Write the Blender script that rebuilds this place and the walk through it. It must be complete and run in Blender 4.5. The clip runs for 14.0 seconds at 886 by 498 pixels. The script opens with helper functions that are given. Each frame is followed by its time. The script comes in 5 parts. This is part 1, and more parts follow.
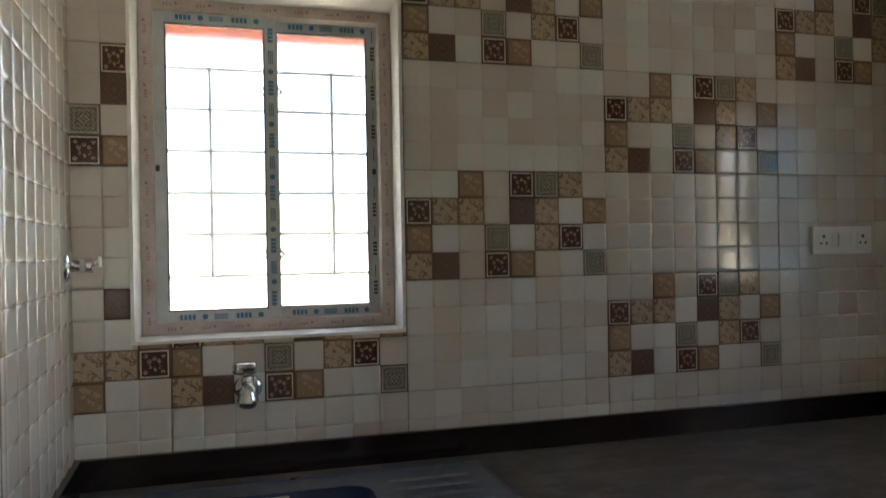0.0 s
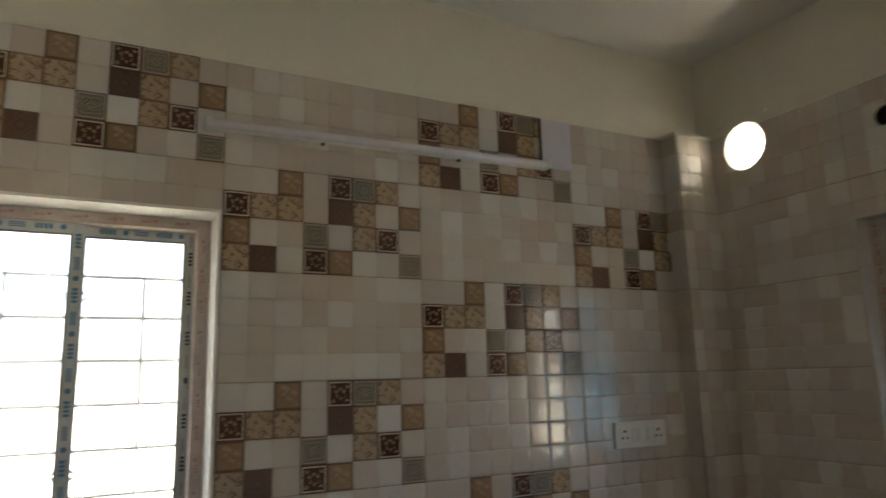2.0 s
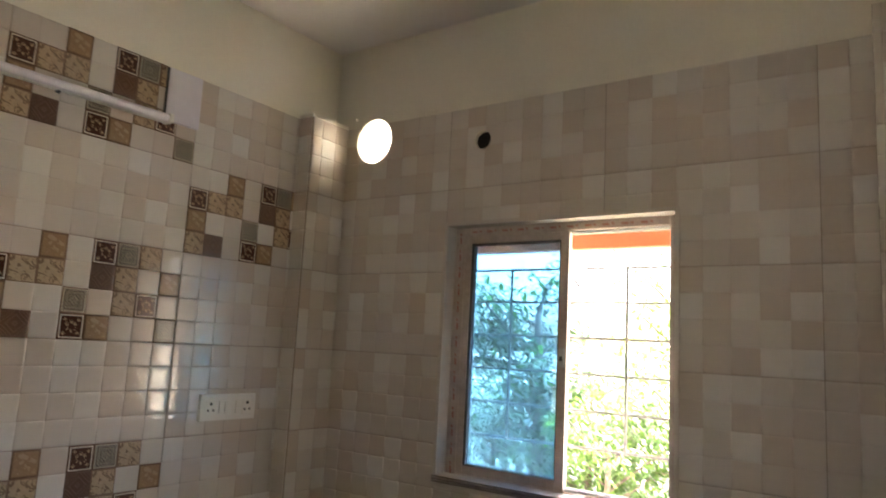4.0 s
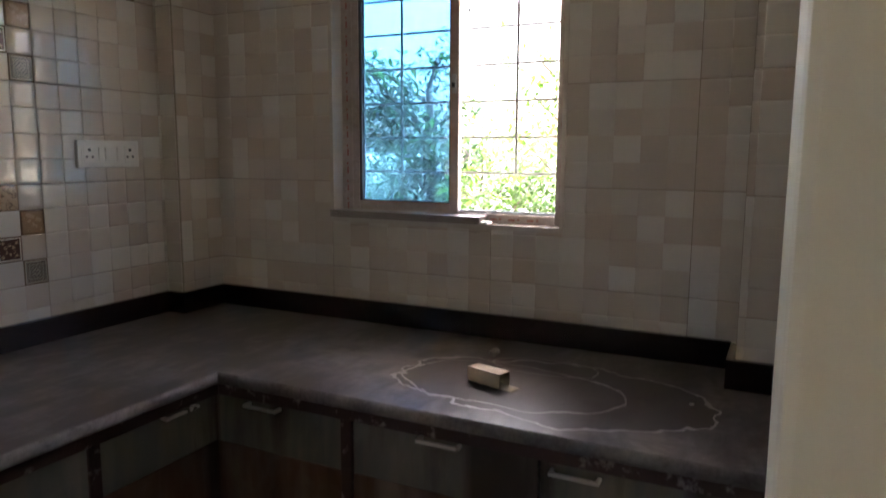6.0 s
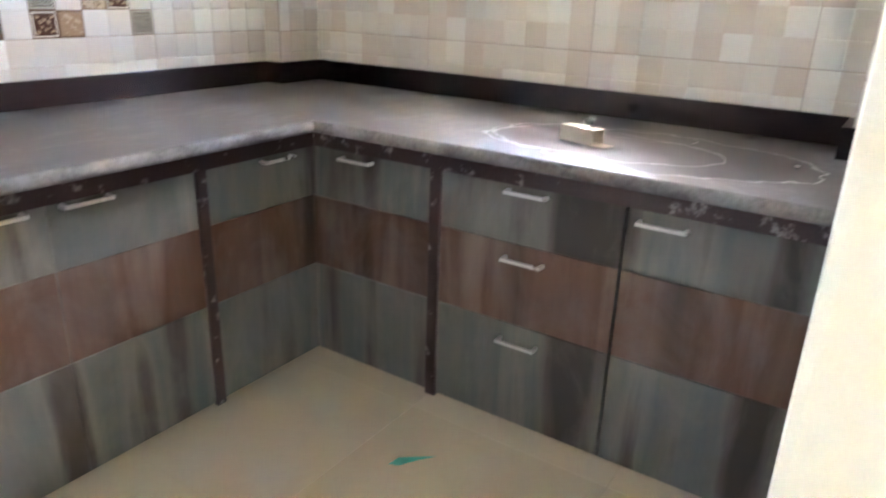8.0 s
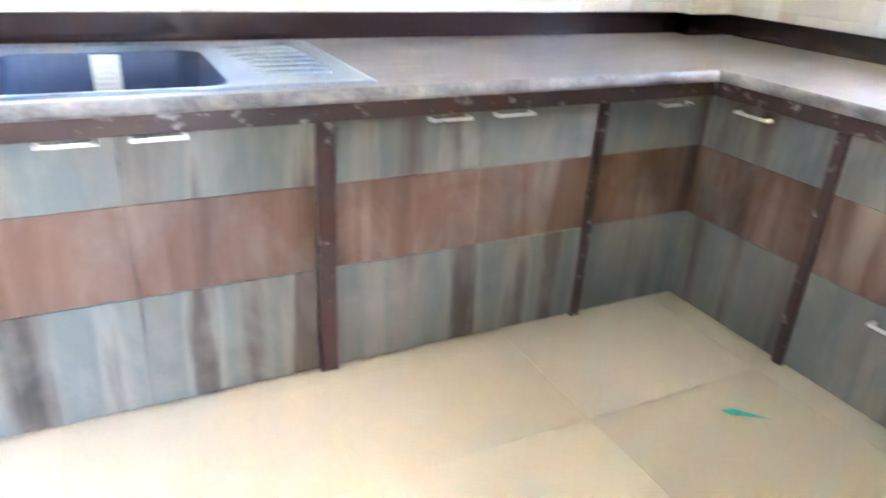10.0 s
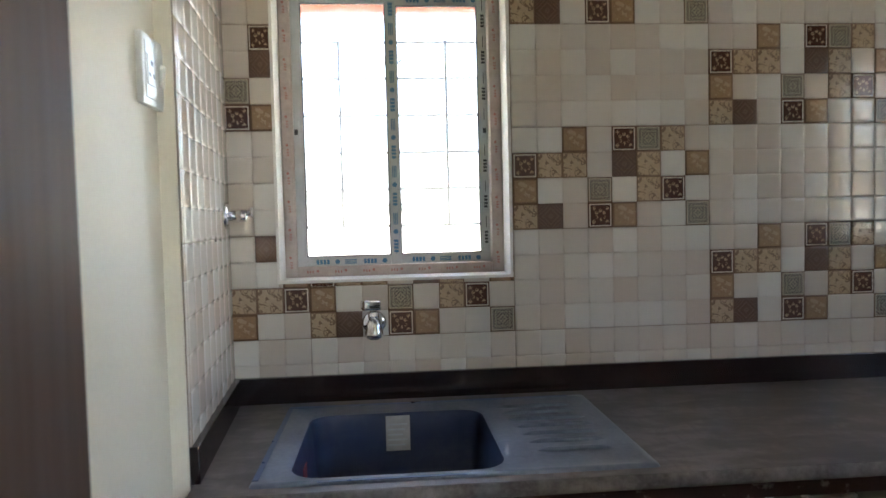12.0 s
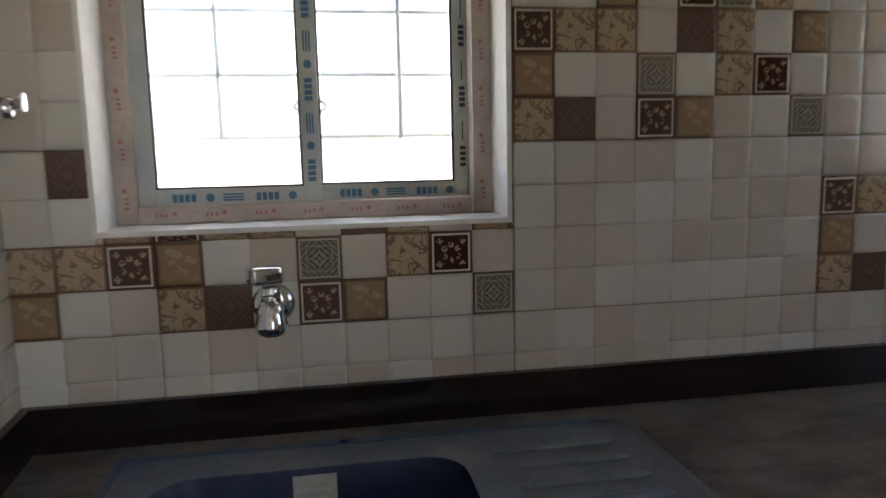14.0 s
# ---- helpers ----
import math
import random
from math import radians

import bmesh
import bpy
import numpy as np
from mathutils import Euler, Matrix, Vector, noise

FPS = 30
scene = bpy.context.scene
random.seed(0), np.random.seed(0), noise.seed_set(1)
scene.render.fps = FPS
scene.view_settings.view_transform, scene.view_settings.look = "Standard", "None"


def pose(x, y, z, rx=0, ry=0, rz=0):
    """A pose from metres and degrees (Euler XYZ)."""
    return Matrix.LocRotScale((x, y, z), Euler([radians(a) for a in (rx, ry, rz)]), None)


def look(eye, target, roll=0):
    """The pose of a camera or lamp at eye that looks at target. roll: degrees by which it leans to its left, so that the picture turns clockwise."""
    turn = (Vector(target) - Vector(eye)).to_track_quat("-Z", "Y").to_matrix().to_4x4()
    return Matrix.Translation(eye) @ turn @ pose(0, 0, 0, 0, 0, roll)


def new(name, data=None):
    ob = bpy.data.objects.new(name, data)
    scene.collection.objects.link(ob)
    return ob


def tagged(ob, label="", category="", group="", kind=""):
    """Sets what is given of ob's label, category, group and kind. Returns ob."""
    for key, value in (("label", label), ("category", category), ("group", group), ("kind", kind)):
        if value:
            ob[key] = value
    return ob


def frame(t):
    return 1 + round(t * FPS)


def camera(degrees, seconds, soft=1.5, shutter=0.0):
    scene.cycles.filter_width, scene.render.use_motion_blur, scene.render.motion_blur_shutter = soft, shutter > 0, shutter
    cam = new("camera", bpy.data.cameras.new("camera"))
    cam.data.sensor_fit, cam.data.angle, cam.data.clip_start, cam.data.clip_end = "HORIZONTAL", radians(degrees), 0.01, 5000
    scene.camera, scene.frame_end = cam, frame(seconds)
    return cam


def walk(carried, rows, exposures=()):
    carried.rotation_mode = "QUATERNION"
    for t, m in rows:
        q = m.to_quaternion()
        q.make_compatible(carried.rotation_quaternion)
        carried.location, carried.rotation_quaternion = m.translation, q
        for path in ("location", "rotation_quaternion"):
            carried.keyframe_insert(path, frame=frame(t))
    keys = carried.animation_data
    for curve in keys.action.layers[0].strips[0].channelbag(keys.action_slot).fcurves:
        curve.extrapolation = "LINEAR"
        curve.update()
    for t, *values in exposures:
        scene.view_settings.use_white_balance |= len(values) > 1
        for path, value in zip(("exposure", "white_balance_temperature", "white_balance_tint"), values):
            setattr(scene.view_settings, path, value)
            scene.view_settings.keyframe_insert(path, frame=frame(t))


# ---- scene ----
cam = camera(65.1, 14.0, shutter=0.5)
PATH = [
    (0, (0.439, -1.845, 1.369), (0.954, 0.088, 1.369), -1.0),
    (0.5, (0.441, -1.881, 1.459), (0.952, 0.051, 1.516), -0.3),
    (1, (0.447, -1.885, 1.535), (1.065, 0.007, 1.729), -1.9),
    (1.5, (0.487, -1.905, 1.583), (1.208, -0.063, 1.88), -2.3),
    (2, (0.497, -1.916, 1.58), (1.412, -0.177, 1.949), -1.5),
    (2.5, (0.522, -1.927, 1.605), (1.63, -0.305, 1.98), -0.0),
    (3, (0.578, -1.952, 1.6), (1.87, -0.477, 1.994), 2.1),
    (3.5, (0.629, -1.972, 1.624), (2.145, -0.723, 2.0), 4.3),
    (3.7, (0.657, -2.033, 1.629), (2.219, -0.833, 1.971), 4.0),
    (5.8, (0.675, -2.009, 1.407), (2.462, -1.136, 1.201), 0.8),
    (6, (0.673, -2.021, 1.385), (2.451, -1.147, 1.11), 0.3),
    (6.5, (0.664, -2.028, 1.348), (2.429, -1.146, 1.019), 0.3),
    (7, (0.659, -2.024, 1.28), (2.385, -1.128, 0.813), 1.2),
    (7.2, (0.662, -2.033, 1.243), (2.375, -1.137, 0.729), 1.4),
    (9.5, (0.492, -2.049, 1.116), (1.523, -0.606, 0.191), 2.8),
    (10, (0.431, -2.114, 1.121), (1.269, -0.503, 0.283), 3.2),
    (10.5, (0.35, -2.206, 1.161), (0.847, -0.396, 0.471), 0.8),
    (10.7, (0.336, -2.231, 1.152), (0.722, -0.361, 0.559), -0.2),
    (11, (0.325, -2.2, 1.255), (0.652, -0.305, 0.705), -0.26),
    (11.3, (0.338, -2.195, 1.31), (0.578, -0.23, 0.955), -0.8),
    (11.5, (0.370, -2.175, 1.362), (0.569, -0.2, 1.107), -0.85),
    (12, (0.452, -2.03, 1.325), (0.612, -0.042, 1.236), -1.4),
    (12.5, (0.478, -1.872, 1.262), (0.618, 0.119, 1.16), -1.05),
    (13, (0.443, -1.594, 1.292), (0.691, 0.387, 1.181), -0.8),
    (13.5, (0.468, -1.398, 1.295), (0.787, 0.562, 1.059), -0.04),
    (14, (0.501, -1.178, 1.266), (0.83, 0.777, 0.996), -1.3),
]
EXPOSURES = [(0.0, 3.65, 6350, 8), (0.5, 2.35, 6450, 9), (1.0, 2.05, 6500, 11), (1.5, 2.55, 6500, 11), (2.0, 3.8, 6500, 10), (2.5, 4.35, 6550, 11), (3.0, 4.5, 6650, 15), (3.7, 4.5, 6800, 17),
             (5.8, 3.7, 6400, 17), (6.0, 4.0, 6370, 17), (6.5, 4.9, 6250, 15), (7.0, 5.6, 6050, 13), (7.2, 5.8, 6000, 13), (9.3, 7.75, 5600, 8), (10.0, 7.7, 5600, 8), (10.5, 7.0, 5950, 8), (11.0, 6.1, 6250, 11),
             (11.5, 5.05, 6250, 10), (12.0, 4.4, 6050, 9), (12.5, 3.95, 6100, 10), (13.0, 3.85, 6150, 10), (14.0, 3.8, 6300, 11)]
walk(cam, [(t, look(eye, target, roll)) for t, eye, target, roll in PATH], EXPOSURES)

# ---- daylight: bright hazy sky, weak wide sun ----
world = bpy.data.worlds.new("world")
scene.world = world
world.use_nodes = True
wn, wl = world.node_tree.nodes, world.node_tree.links
sky = wn.new("ShaderNodeTexSky")
sky.sky_type, sky.sun_disc = "NISHITA", False
sky.sun_elevation, sky.sun_rotation = radians(61.0), radians(85)
sky.dust_density, sky.air_density = 5.0, 1.0
wl.new(sky.outputs[0], wn["Background"].inputs[0])
wn["Background"].inputs[1].default_value = 0.15
sun = new("sun", bpy.data.lights.new("sun", "SUN"))
sun.data.energy, sun.data.angle, sun.data.color = 4.5, radians(1.0), (1.0, 0.96, 0.9)
sun.matrix_world = look((0, 0, 0), (-0.66, -0.06, -1.195))

# ---- plan, in metres ----
XB, YS = 2.69, -2.024          # east wall face, south wall face
ZC, ZS, ZT = 0.80, 0.874, 2.485  # counter top, splash top, top of the tiling
ZCEIL = 2.83
CELL = 0.075
WA = (0.139, 0.818, 1.150, 2.047)    # north window: x0 x1 z0 z1
WBY = (-0.598, -1.43, 1.15, 2.06)    # east window: y0 y1 z0 z1
SLANT = radians(4.1)          # the west wall is a little out of square


# ---- material helpers ----
def nodes_of(name):
    m = bpy.data.materials.new(name)
    m.use_nodes = True
    return m, m.node_tree.nodes, m.node_tree.links, m.node_tree.nodes["Principled BSDF"]


def math_node(n, l, op, a, b=None, c=None, clamp=False):
    m = n.new("ShaderNodeMath")
    m.operation, m.use_clamp = op, clamp
    for i, v in enumerate((a, b, c)):
        if v is None:
            continue
        if isinstance(v, (int, float)):
            m.inputs[i].default_value = v
        else:
            l.new(v, m.inputs[i])
    return m.outputs[0]


def mix_col(n, l, fac, a, b):
    m = n.new("ShaderNodeMix")
    m.data_type = "RGBA"
    for sock, v in ((m.inputs[0], fac), (m.inputs[6], a), (m.inputs[7], b)):
        if isinstance(v, (int, float)):
            sock.default_value = v
        elif isinstance(v, tuple):
            sock.default_value = (*v, 1)
        else:
            l.new(v, sock)
    return m.outputs[2]


def noise_tex(n, l, scale, detail=4.0, rough=0.55, stretch=None, coord="Object", distort=0.0):
    tc = n.new("ShaderNodeTexCoord")
    mp = n.new("ShaderNodeMapping")
    mp.inputs["Scale"].default_value = stretch or (1, 1, 1)
    l.new(tc.outputs[coord], mp.inputs[0])
    t = n.new("ShaderNodeTexNoise")
    t.inputs["Scale"].default_value, t.inputs["Detail"].default_value = scale, detail
    t.inputs["Roughness"].default_value, t.inputs["Distortion"].default_value = rough, distort
    l.new(mp.outputs[0], t.inputs[0])
    return t.outputs[0]


def ramp(n, l, fac, stops):
    r = n.new("ShaderNodeValToRGB")
    e = r.color_ramp.elements
    while len(e) < len(stops):
        e.new(0.5)
    for s, (p, c) in zip(e, stops):
        s.position, s.color = p, (*c, 1) if isinstance(c, tuple) else (c, c, c, 1)
    l.new(fac, r.inputs[0])
    return r.outputs[0]


def bump_on(n, l, p, height, strength, dist=0.002):
    b = n.new("ShaderNodeBump")
    b.inputs["Strength"].default_value, b.inputs["Distance"].default_value = strength, dist
    l.new(height, b.inputs["Height"])
    l.new(b.outputs[0], p.inputs["Normal"])


def surf(name, c1, c2, scale=6.0, rough=0.5, metal=0.0, bump=0.1, fine=60.0, stretch=None, rvar=0.1):
    """Two-tone surface: broad stains and fine grain, with relief."""
    m, n, l, p = nodes_of(name)
    a = noise_tex(n, l, scale, 5, 0.6, stretch)
    b = noise_tex(n, l, fine, 3, 0.6, stretch)
    f = math_node(n, l, "ADD", math_node(n, l, "MULTIPLY", a, 0.7), math_node(n, l, "MULTIPLY", b, 0.3))
    f = ramp(n, l, f, [(0.35, 0.0), (0.65, 1.0)])
    l.new(mix_col(n, l, f, c1, c2), p.inputs["Base Color"])
    l.new(math_node(n, l, "MULTIPLY_ADD", a, rvar * 2, rough - rvar), p.inputs["Roughness"])
    p.inputs["Metallic"].default_value = metal
    if bump:
        bump_on(n, l, p, b, bump)
    return m


# ---- materials ----
PAINT = surf("cream_wall_paint", (0.72, 0.68, 0.57), (0.78, 0.74, 0.63), 1.6, 0.55, 0, 0.12, 90)
CEIL = surf("white_ceiling_paint", (0.72, 0.69, 0.64), (0.77, 0.74, 0.69), 1.5, 0.6, 0, 0.1, 90)
FLOORJOINT = surf("floor_joint", (0.44, 0.35, 0.23), (0.50, 0.40, 0.27), 9, 0.8)
GROUT = surf("tile_joint", (0.25, 0.20, 0.16), (0.33, 0.28, 0.23), 9, 0.8)
TRIMW = surf("white_reveal", (0.80, 0.77, 0.73), (0.70, 0.66, 0.61), 12, 0.35, 0, 0.05)
GRANITE = surf("maroon_granite", (0.015, 0.0068, 0.0065), (0.021, 0.0096, 0.009), 30, 0.15, 0, 0.05, 220, None, 0.004)
STEEL = surf("chrome", (0.80, 0.80, 0.80), (0.70, 0.70, 0.72), 20, 0.10, 1.0, 0.0)
SATIN = surf("satin_steel", (0.62, 0.60, 0.57), (0.72, 0.70, 0.66), 30, 0.30, 1.0, 0.0)
FRAMEALU = surf("grey_aluminium", (0.46, 0.48, 0.48), (0.56, 0.58, 0.58), 14, 0.4, 0.0, 0.03)
FILM = surf("pinkish_film", (0.38, 0.31, 0.27), (0.56, 0.48, 0.43), 10, 0.45, 0, 0.08, 70)
FILMRED = surf("red_print", (0.36, 0.12, 0.10), (0.42, 0.20, 0.17), 20, 0.5)
BLUEPRINT = surf("blue_print", (0.05, 0.16, 0.30), (0.09, 0.22, 0.36), 30, 0.5)
BLACKPRINT = surf("black_print", (0.03, 0.03, 0.035), (0.05, 0.05, 0.06), 30, 0.5)
GRILLE = surf("grey_painted_iron", (0.34, 0.33, 0.31), (0.44, 0.43, 0.41), 30, 0.5, 0.0)
# East grille's copy of that paint, its backlit shade put into the colour.
GRILLESHADED = surf("shade_toned_grille_iron", (0.20, 0.19, 0.18), (0.28, 0.27, 0.25), 30, 0.5, 0.0)
ORANGE = surf("orange_exterior_paint", (0.25, 0.038, 0.007), (0.30, 0.050, 0.010), 5, 0.7)
CEMENT = surf("exterior_plaster", (0.42, 0.41, 0.38), (0.52, 0.50, 0.46), 4, 0.85, 0, 0.3)
REVEAL = surf("cream_reveal_glaze", (0.52, 0.47, 0.41), (0.60, 0.55, 0.49), 12, 0.15, 0, 0.03, 60, None, 0.02)
PLASTIC = surf("white_plastic", (0.78, 0.77, 0.73), (0.72, 0.71, 0.67), 20, 0.3, 0, 0.0)
GREYPLASTIC = surf("pale_violet_plastic", (0.62, 0.60, 0.66), (0.66, 0.64, 0.70), 20, 0.35, 0, 0.0)
TUBE = surf("opal_tube", (0.74, 0.71, 0.76), (0.68, 0.65, 0.70), 12, 0.35, 0, 0.0)
HOLESHADE = surf("painted_hole_shade", (0.012, 0.011, 0.010), (0.02, 0.018, 0.016), 20, 0.8)
CARD = surf("brown_cardboard", (0.46, 0.40, 0.33), (0.56, 0.50, 0.43), 14, 0.8, 0, 0.1)
PAPER = surf("paper_label", (0.40, 0.39, 0.36), (0.52, 0.50, 0.46), 25, 0.7)
STICKER = surf("red_sticker_paper", (0.30, 0.03, 0.03), (0.38, 0.06, 0.05), 20, 0.5)
CLEARWRAP = surf("crumpled_clear_wrap", (0.34, 0.33, 0.32), (0.52, 0.51, 0.50), 30, 0.25, 0, 0.3)
TRACKALU = surf("brown_grey_profile", (0.20, 0.17, 0.145), (0.29, 0.25, 0.215), 25, 0.4, 0.0, 0.03)
KNOB = surf("dull_nickel", (0.36, 0.34, 0.31), (0.46, 0.44, 0.40), 25, 0.36, 1.0, 0.0)
LEAFBLUE = surf("teal_scrap", (0.05, 0.30, 0.27), (0.08, 0.40, 0.35), 30, 0.6)
BARK = surf("bark", (0.10, 0.07, 0.05), (0.18, 0.14, 0.10), 12, 0.9, 0, 0.5, 40)
SOIL = surf("weedy_soil", (0.30, 0.28, 0.21), (0.40, 0.37, 0.29), 1.2, 0.95, 0, 0.3, 14)


def tile_glaze():
    """Glazed cream tile; each small square has its own tint."""
    m, n, l, p = nodes_of("cream_glaze")
    g = n.new("ShaderNodeNewGeometry")
    o = n.new("ShaderNodeObjectInfo")
    r = math_node(n, l, "FRACT", math_node(n, l, "ADD", g.outputs["Random Per Island"], o.outputs["Random"]))
    tint = ramp(n, l, r, [(0.0, (0.55, 0.468, 0.392)), (0.28, (0.57, 0.500, 0.430)), (0.52, (0.59, 0.532, 0.465)),
                          (0.78, (0.635, 0.592, 0.53)), (1.0, (0.68, 0.648, 0.595))])
    s = noise_tex(n, l, 7.0, 4, 0.6)
    l.new(mix_col(n, l, math_node(n, l, "MULTIPLY", s, 0.15), tint, (0.46, 0.40, 0.34)), p.inputs["Base Color"])
    l.new(math_node(n, l, "MULTIPLY_ADD", s, 0.08, 0.05), p.inputs["Roughness"])
    bump_on(n, l, p, noise_tex(n, l, 16.0, 2, 0.5), 0.05, 0.004)
    return m


GLAZE = tile_glaze()


def decor_glaze(kind):
    """Printed squares: a rosette, a carpet ornament, veined stone, a leaf print and plain brown."""
    m, n, l, p = nodes_of(kind + "_print")
    tc = n.new("ShaderNodeTexCoord")
    sep = n.new("ShaderNodeSeparateXYZ")
    l.new(tc.outputs["UV"], sep.inputs[0])
    M = lambda op, a, b=None, c=None: math_node(n, l, op, a, b, c)
    u, v = M("SUBTRACT", sep.outputs[0], 0.5), M("SUBTRACT", sep.outputs[1], 0.5)
    au, av = M("ABSOLUTE", u), M("ABSOLUTE", v)
    edge = M("MAXIMUM", au, av)
    r = M("SQRT", M("ADD", M("MULTIPLY", u, u), M("MULTIPLY", v, v)))
    th = M("ARCTAN2", v, u)
    rnd = n.new("ShaderNodeObjectInfo").outputs["Random"]
    ns = noise_tex(n, l, 9.0, 5, 0.65, None, "UV", 0.6)
    fine = noise_tex(n, l, 30.0, 3, 0.6, None, "UV")
    gate = lambda x, a, b: M("MULTIPLY", M("GREATER_THAN", x, a), M("LESS_THAN", x, b))
    if kind == "rosette":
        base = mix_col(n, l, fine, (0.036, 0.010, 0.006), (0.076, 0.026, 0.015))
        sect = M("MULTIPLY", M("SUBTRACT", M("FRACT", M("MULTIPLY_ADD", th, 6 / (2 * math.pi), 3.0)), 0.5), 2 * math.pi / 6)
        du, dr = M("MULTIPLY", sect, r), M("SUBTRACT", r, 0.185)
        petal = M("LESS_THAN", M("SQRT", M("ADD", M("MULTIPLY", du, du), M("MULTIPLY", dr, dr))), 0.07)
        core = M("LESS_THAN", r, 0.05)
        corner = M("LESS_THAN", M("ADD", M("ABSOLUTE", M("SUBTRACT", au, 0.27)), M("ABSOLUTE", M("SUBTRACT", av, 0.27))), 0.09)
        mask = M("MAXIMUM", M("SUBTRACT", petal, core), corner)
        mask = M("MULTIPLY", mask, M("GREATER_THAN", ns, 0.47))
        col = mix_col(n, l, mask, base, (0.40, 0.28, 0.18))
        col = mix_col(n, l, gate(edge, 0.40, 0.445), col, (0.66, 0.58, 0.48))
        col = mix_col(n, l, M("GREATER_THAN", edge, 0.445), col, (0.11, 0.055, 0.035))
    elif kind == "ornament":
        base = mix_col(n, l, fine, (0.05, 0.042, 0.034), (0.095, 0.082, 0.068))
        wave = M("SINE", M("MULTIPLY", M("ADD", au, av), 46.0))
        wave2 = M("SINE", M("MULTIPLY", M("MULTIPLY", au, av), 420.0))
        mask = M("MAXIMUM", M("GREATER_THAN", wave, 0.55), M("GREATER_THAN", wave2, 0.6))
        ring = M("MAXIMUM", gate(edge, 0.27, 0.30), gate(r, 0.12, 0.155))
        mask = M("MAXIMUM", M("MULTIPLY", mask, M("LESS_THAN", edge, 0.40)), ring)
        col = mix_col(n, l, M("MULTIPLY", mask, 0.85), base, (0.35, 0.31, 0.24))
        col = mix_col(n, l, gate(edge, 0.405, 0.45), col, (0.44, 0.39, 0.31))
        col = mix_col(n, l, M("GREATER_THAN", edge, 0.45), col, (0.16, 0.11, 0.075))
    elif kind == "veined":
        base = mix_col(n, l, ns, (0.335, 0.228, 0.135), (0.55, 0.43, 0.30))
        vein = M("LESS_THAN", M("ABSOLUTE", M("SUBTRACT", noise_tex(n, l, 2.2, 2, 0.5, None, "UV", 1.3), 0.5)), 0.026)
        col = mix_col(n, l, M("MULTIPLY", vein, 0.7), base, (0.105, 0.055, 0.032))
        col = mix_col(n, l, M("GREATER_THAN", edge, 0.455), col, (0.20, 0.125, 0.08))
    elif kind == "leafprint":
        base = mix_col(n, l, ns, (0.21, 0.128, 0.070), (0.38, 0.255, 0.155))
        blob = M("GREATER_THAN", noise_tex(n, l, 4.0, 2, 0.5, None, "UV", 0.8), 0.56)
        col = mix_col(n, l, M("MULTIPLY", M("MULTIPLY", blob, M("LESS_THAN", edge, 0.36)), 0.6), base, (0.47, 0.36, 0.25))
        col = mix_col(n, l, M("GREATER_THAN", edge, 0.43), col, (0.15, 0.09, 0.052))
    else:
        col = mix_col(n, l, ns, (0.078, 0.040, 0.027), (0.138, 0.080, 0.056))
        motif = M("GREATER_THAN", M("SINE", M("MULTIPLY", M("ADD", M("MULTIPLY", au, av), M("MULTIPLY", r, 0.25)), 95.0)), 0.5)
        col = mix_col(n, l, M("MULTIPLY", motif, 0.22), col, (0.26, 0.19, 0.15))
    l.new(mix_col(n, l, M("MULTIPLY", rnd, 0.08), col, (0.42, 0.34, 0.27)), p.inputs["Base Color"])
    p.inputs["Roughness"].default_value = 0.14
    p.inputs["Specular IOR Level"].default_value = 0.32
    bump_on(n, l, p, ns, 0.05, 0.003)
    return m


DECOR = {k: decor_glaze(k) for k in ("rosette", "ornament", "veined", "leafprint", "brown")}


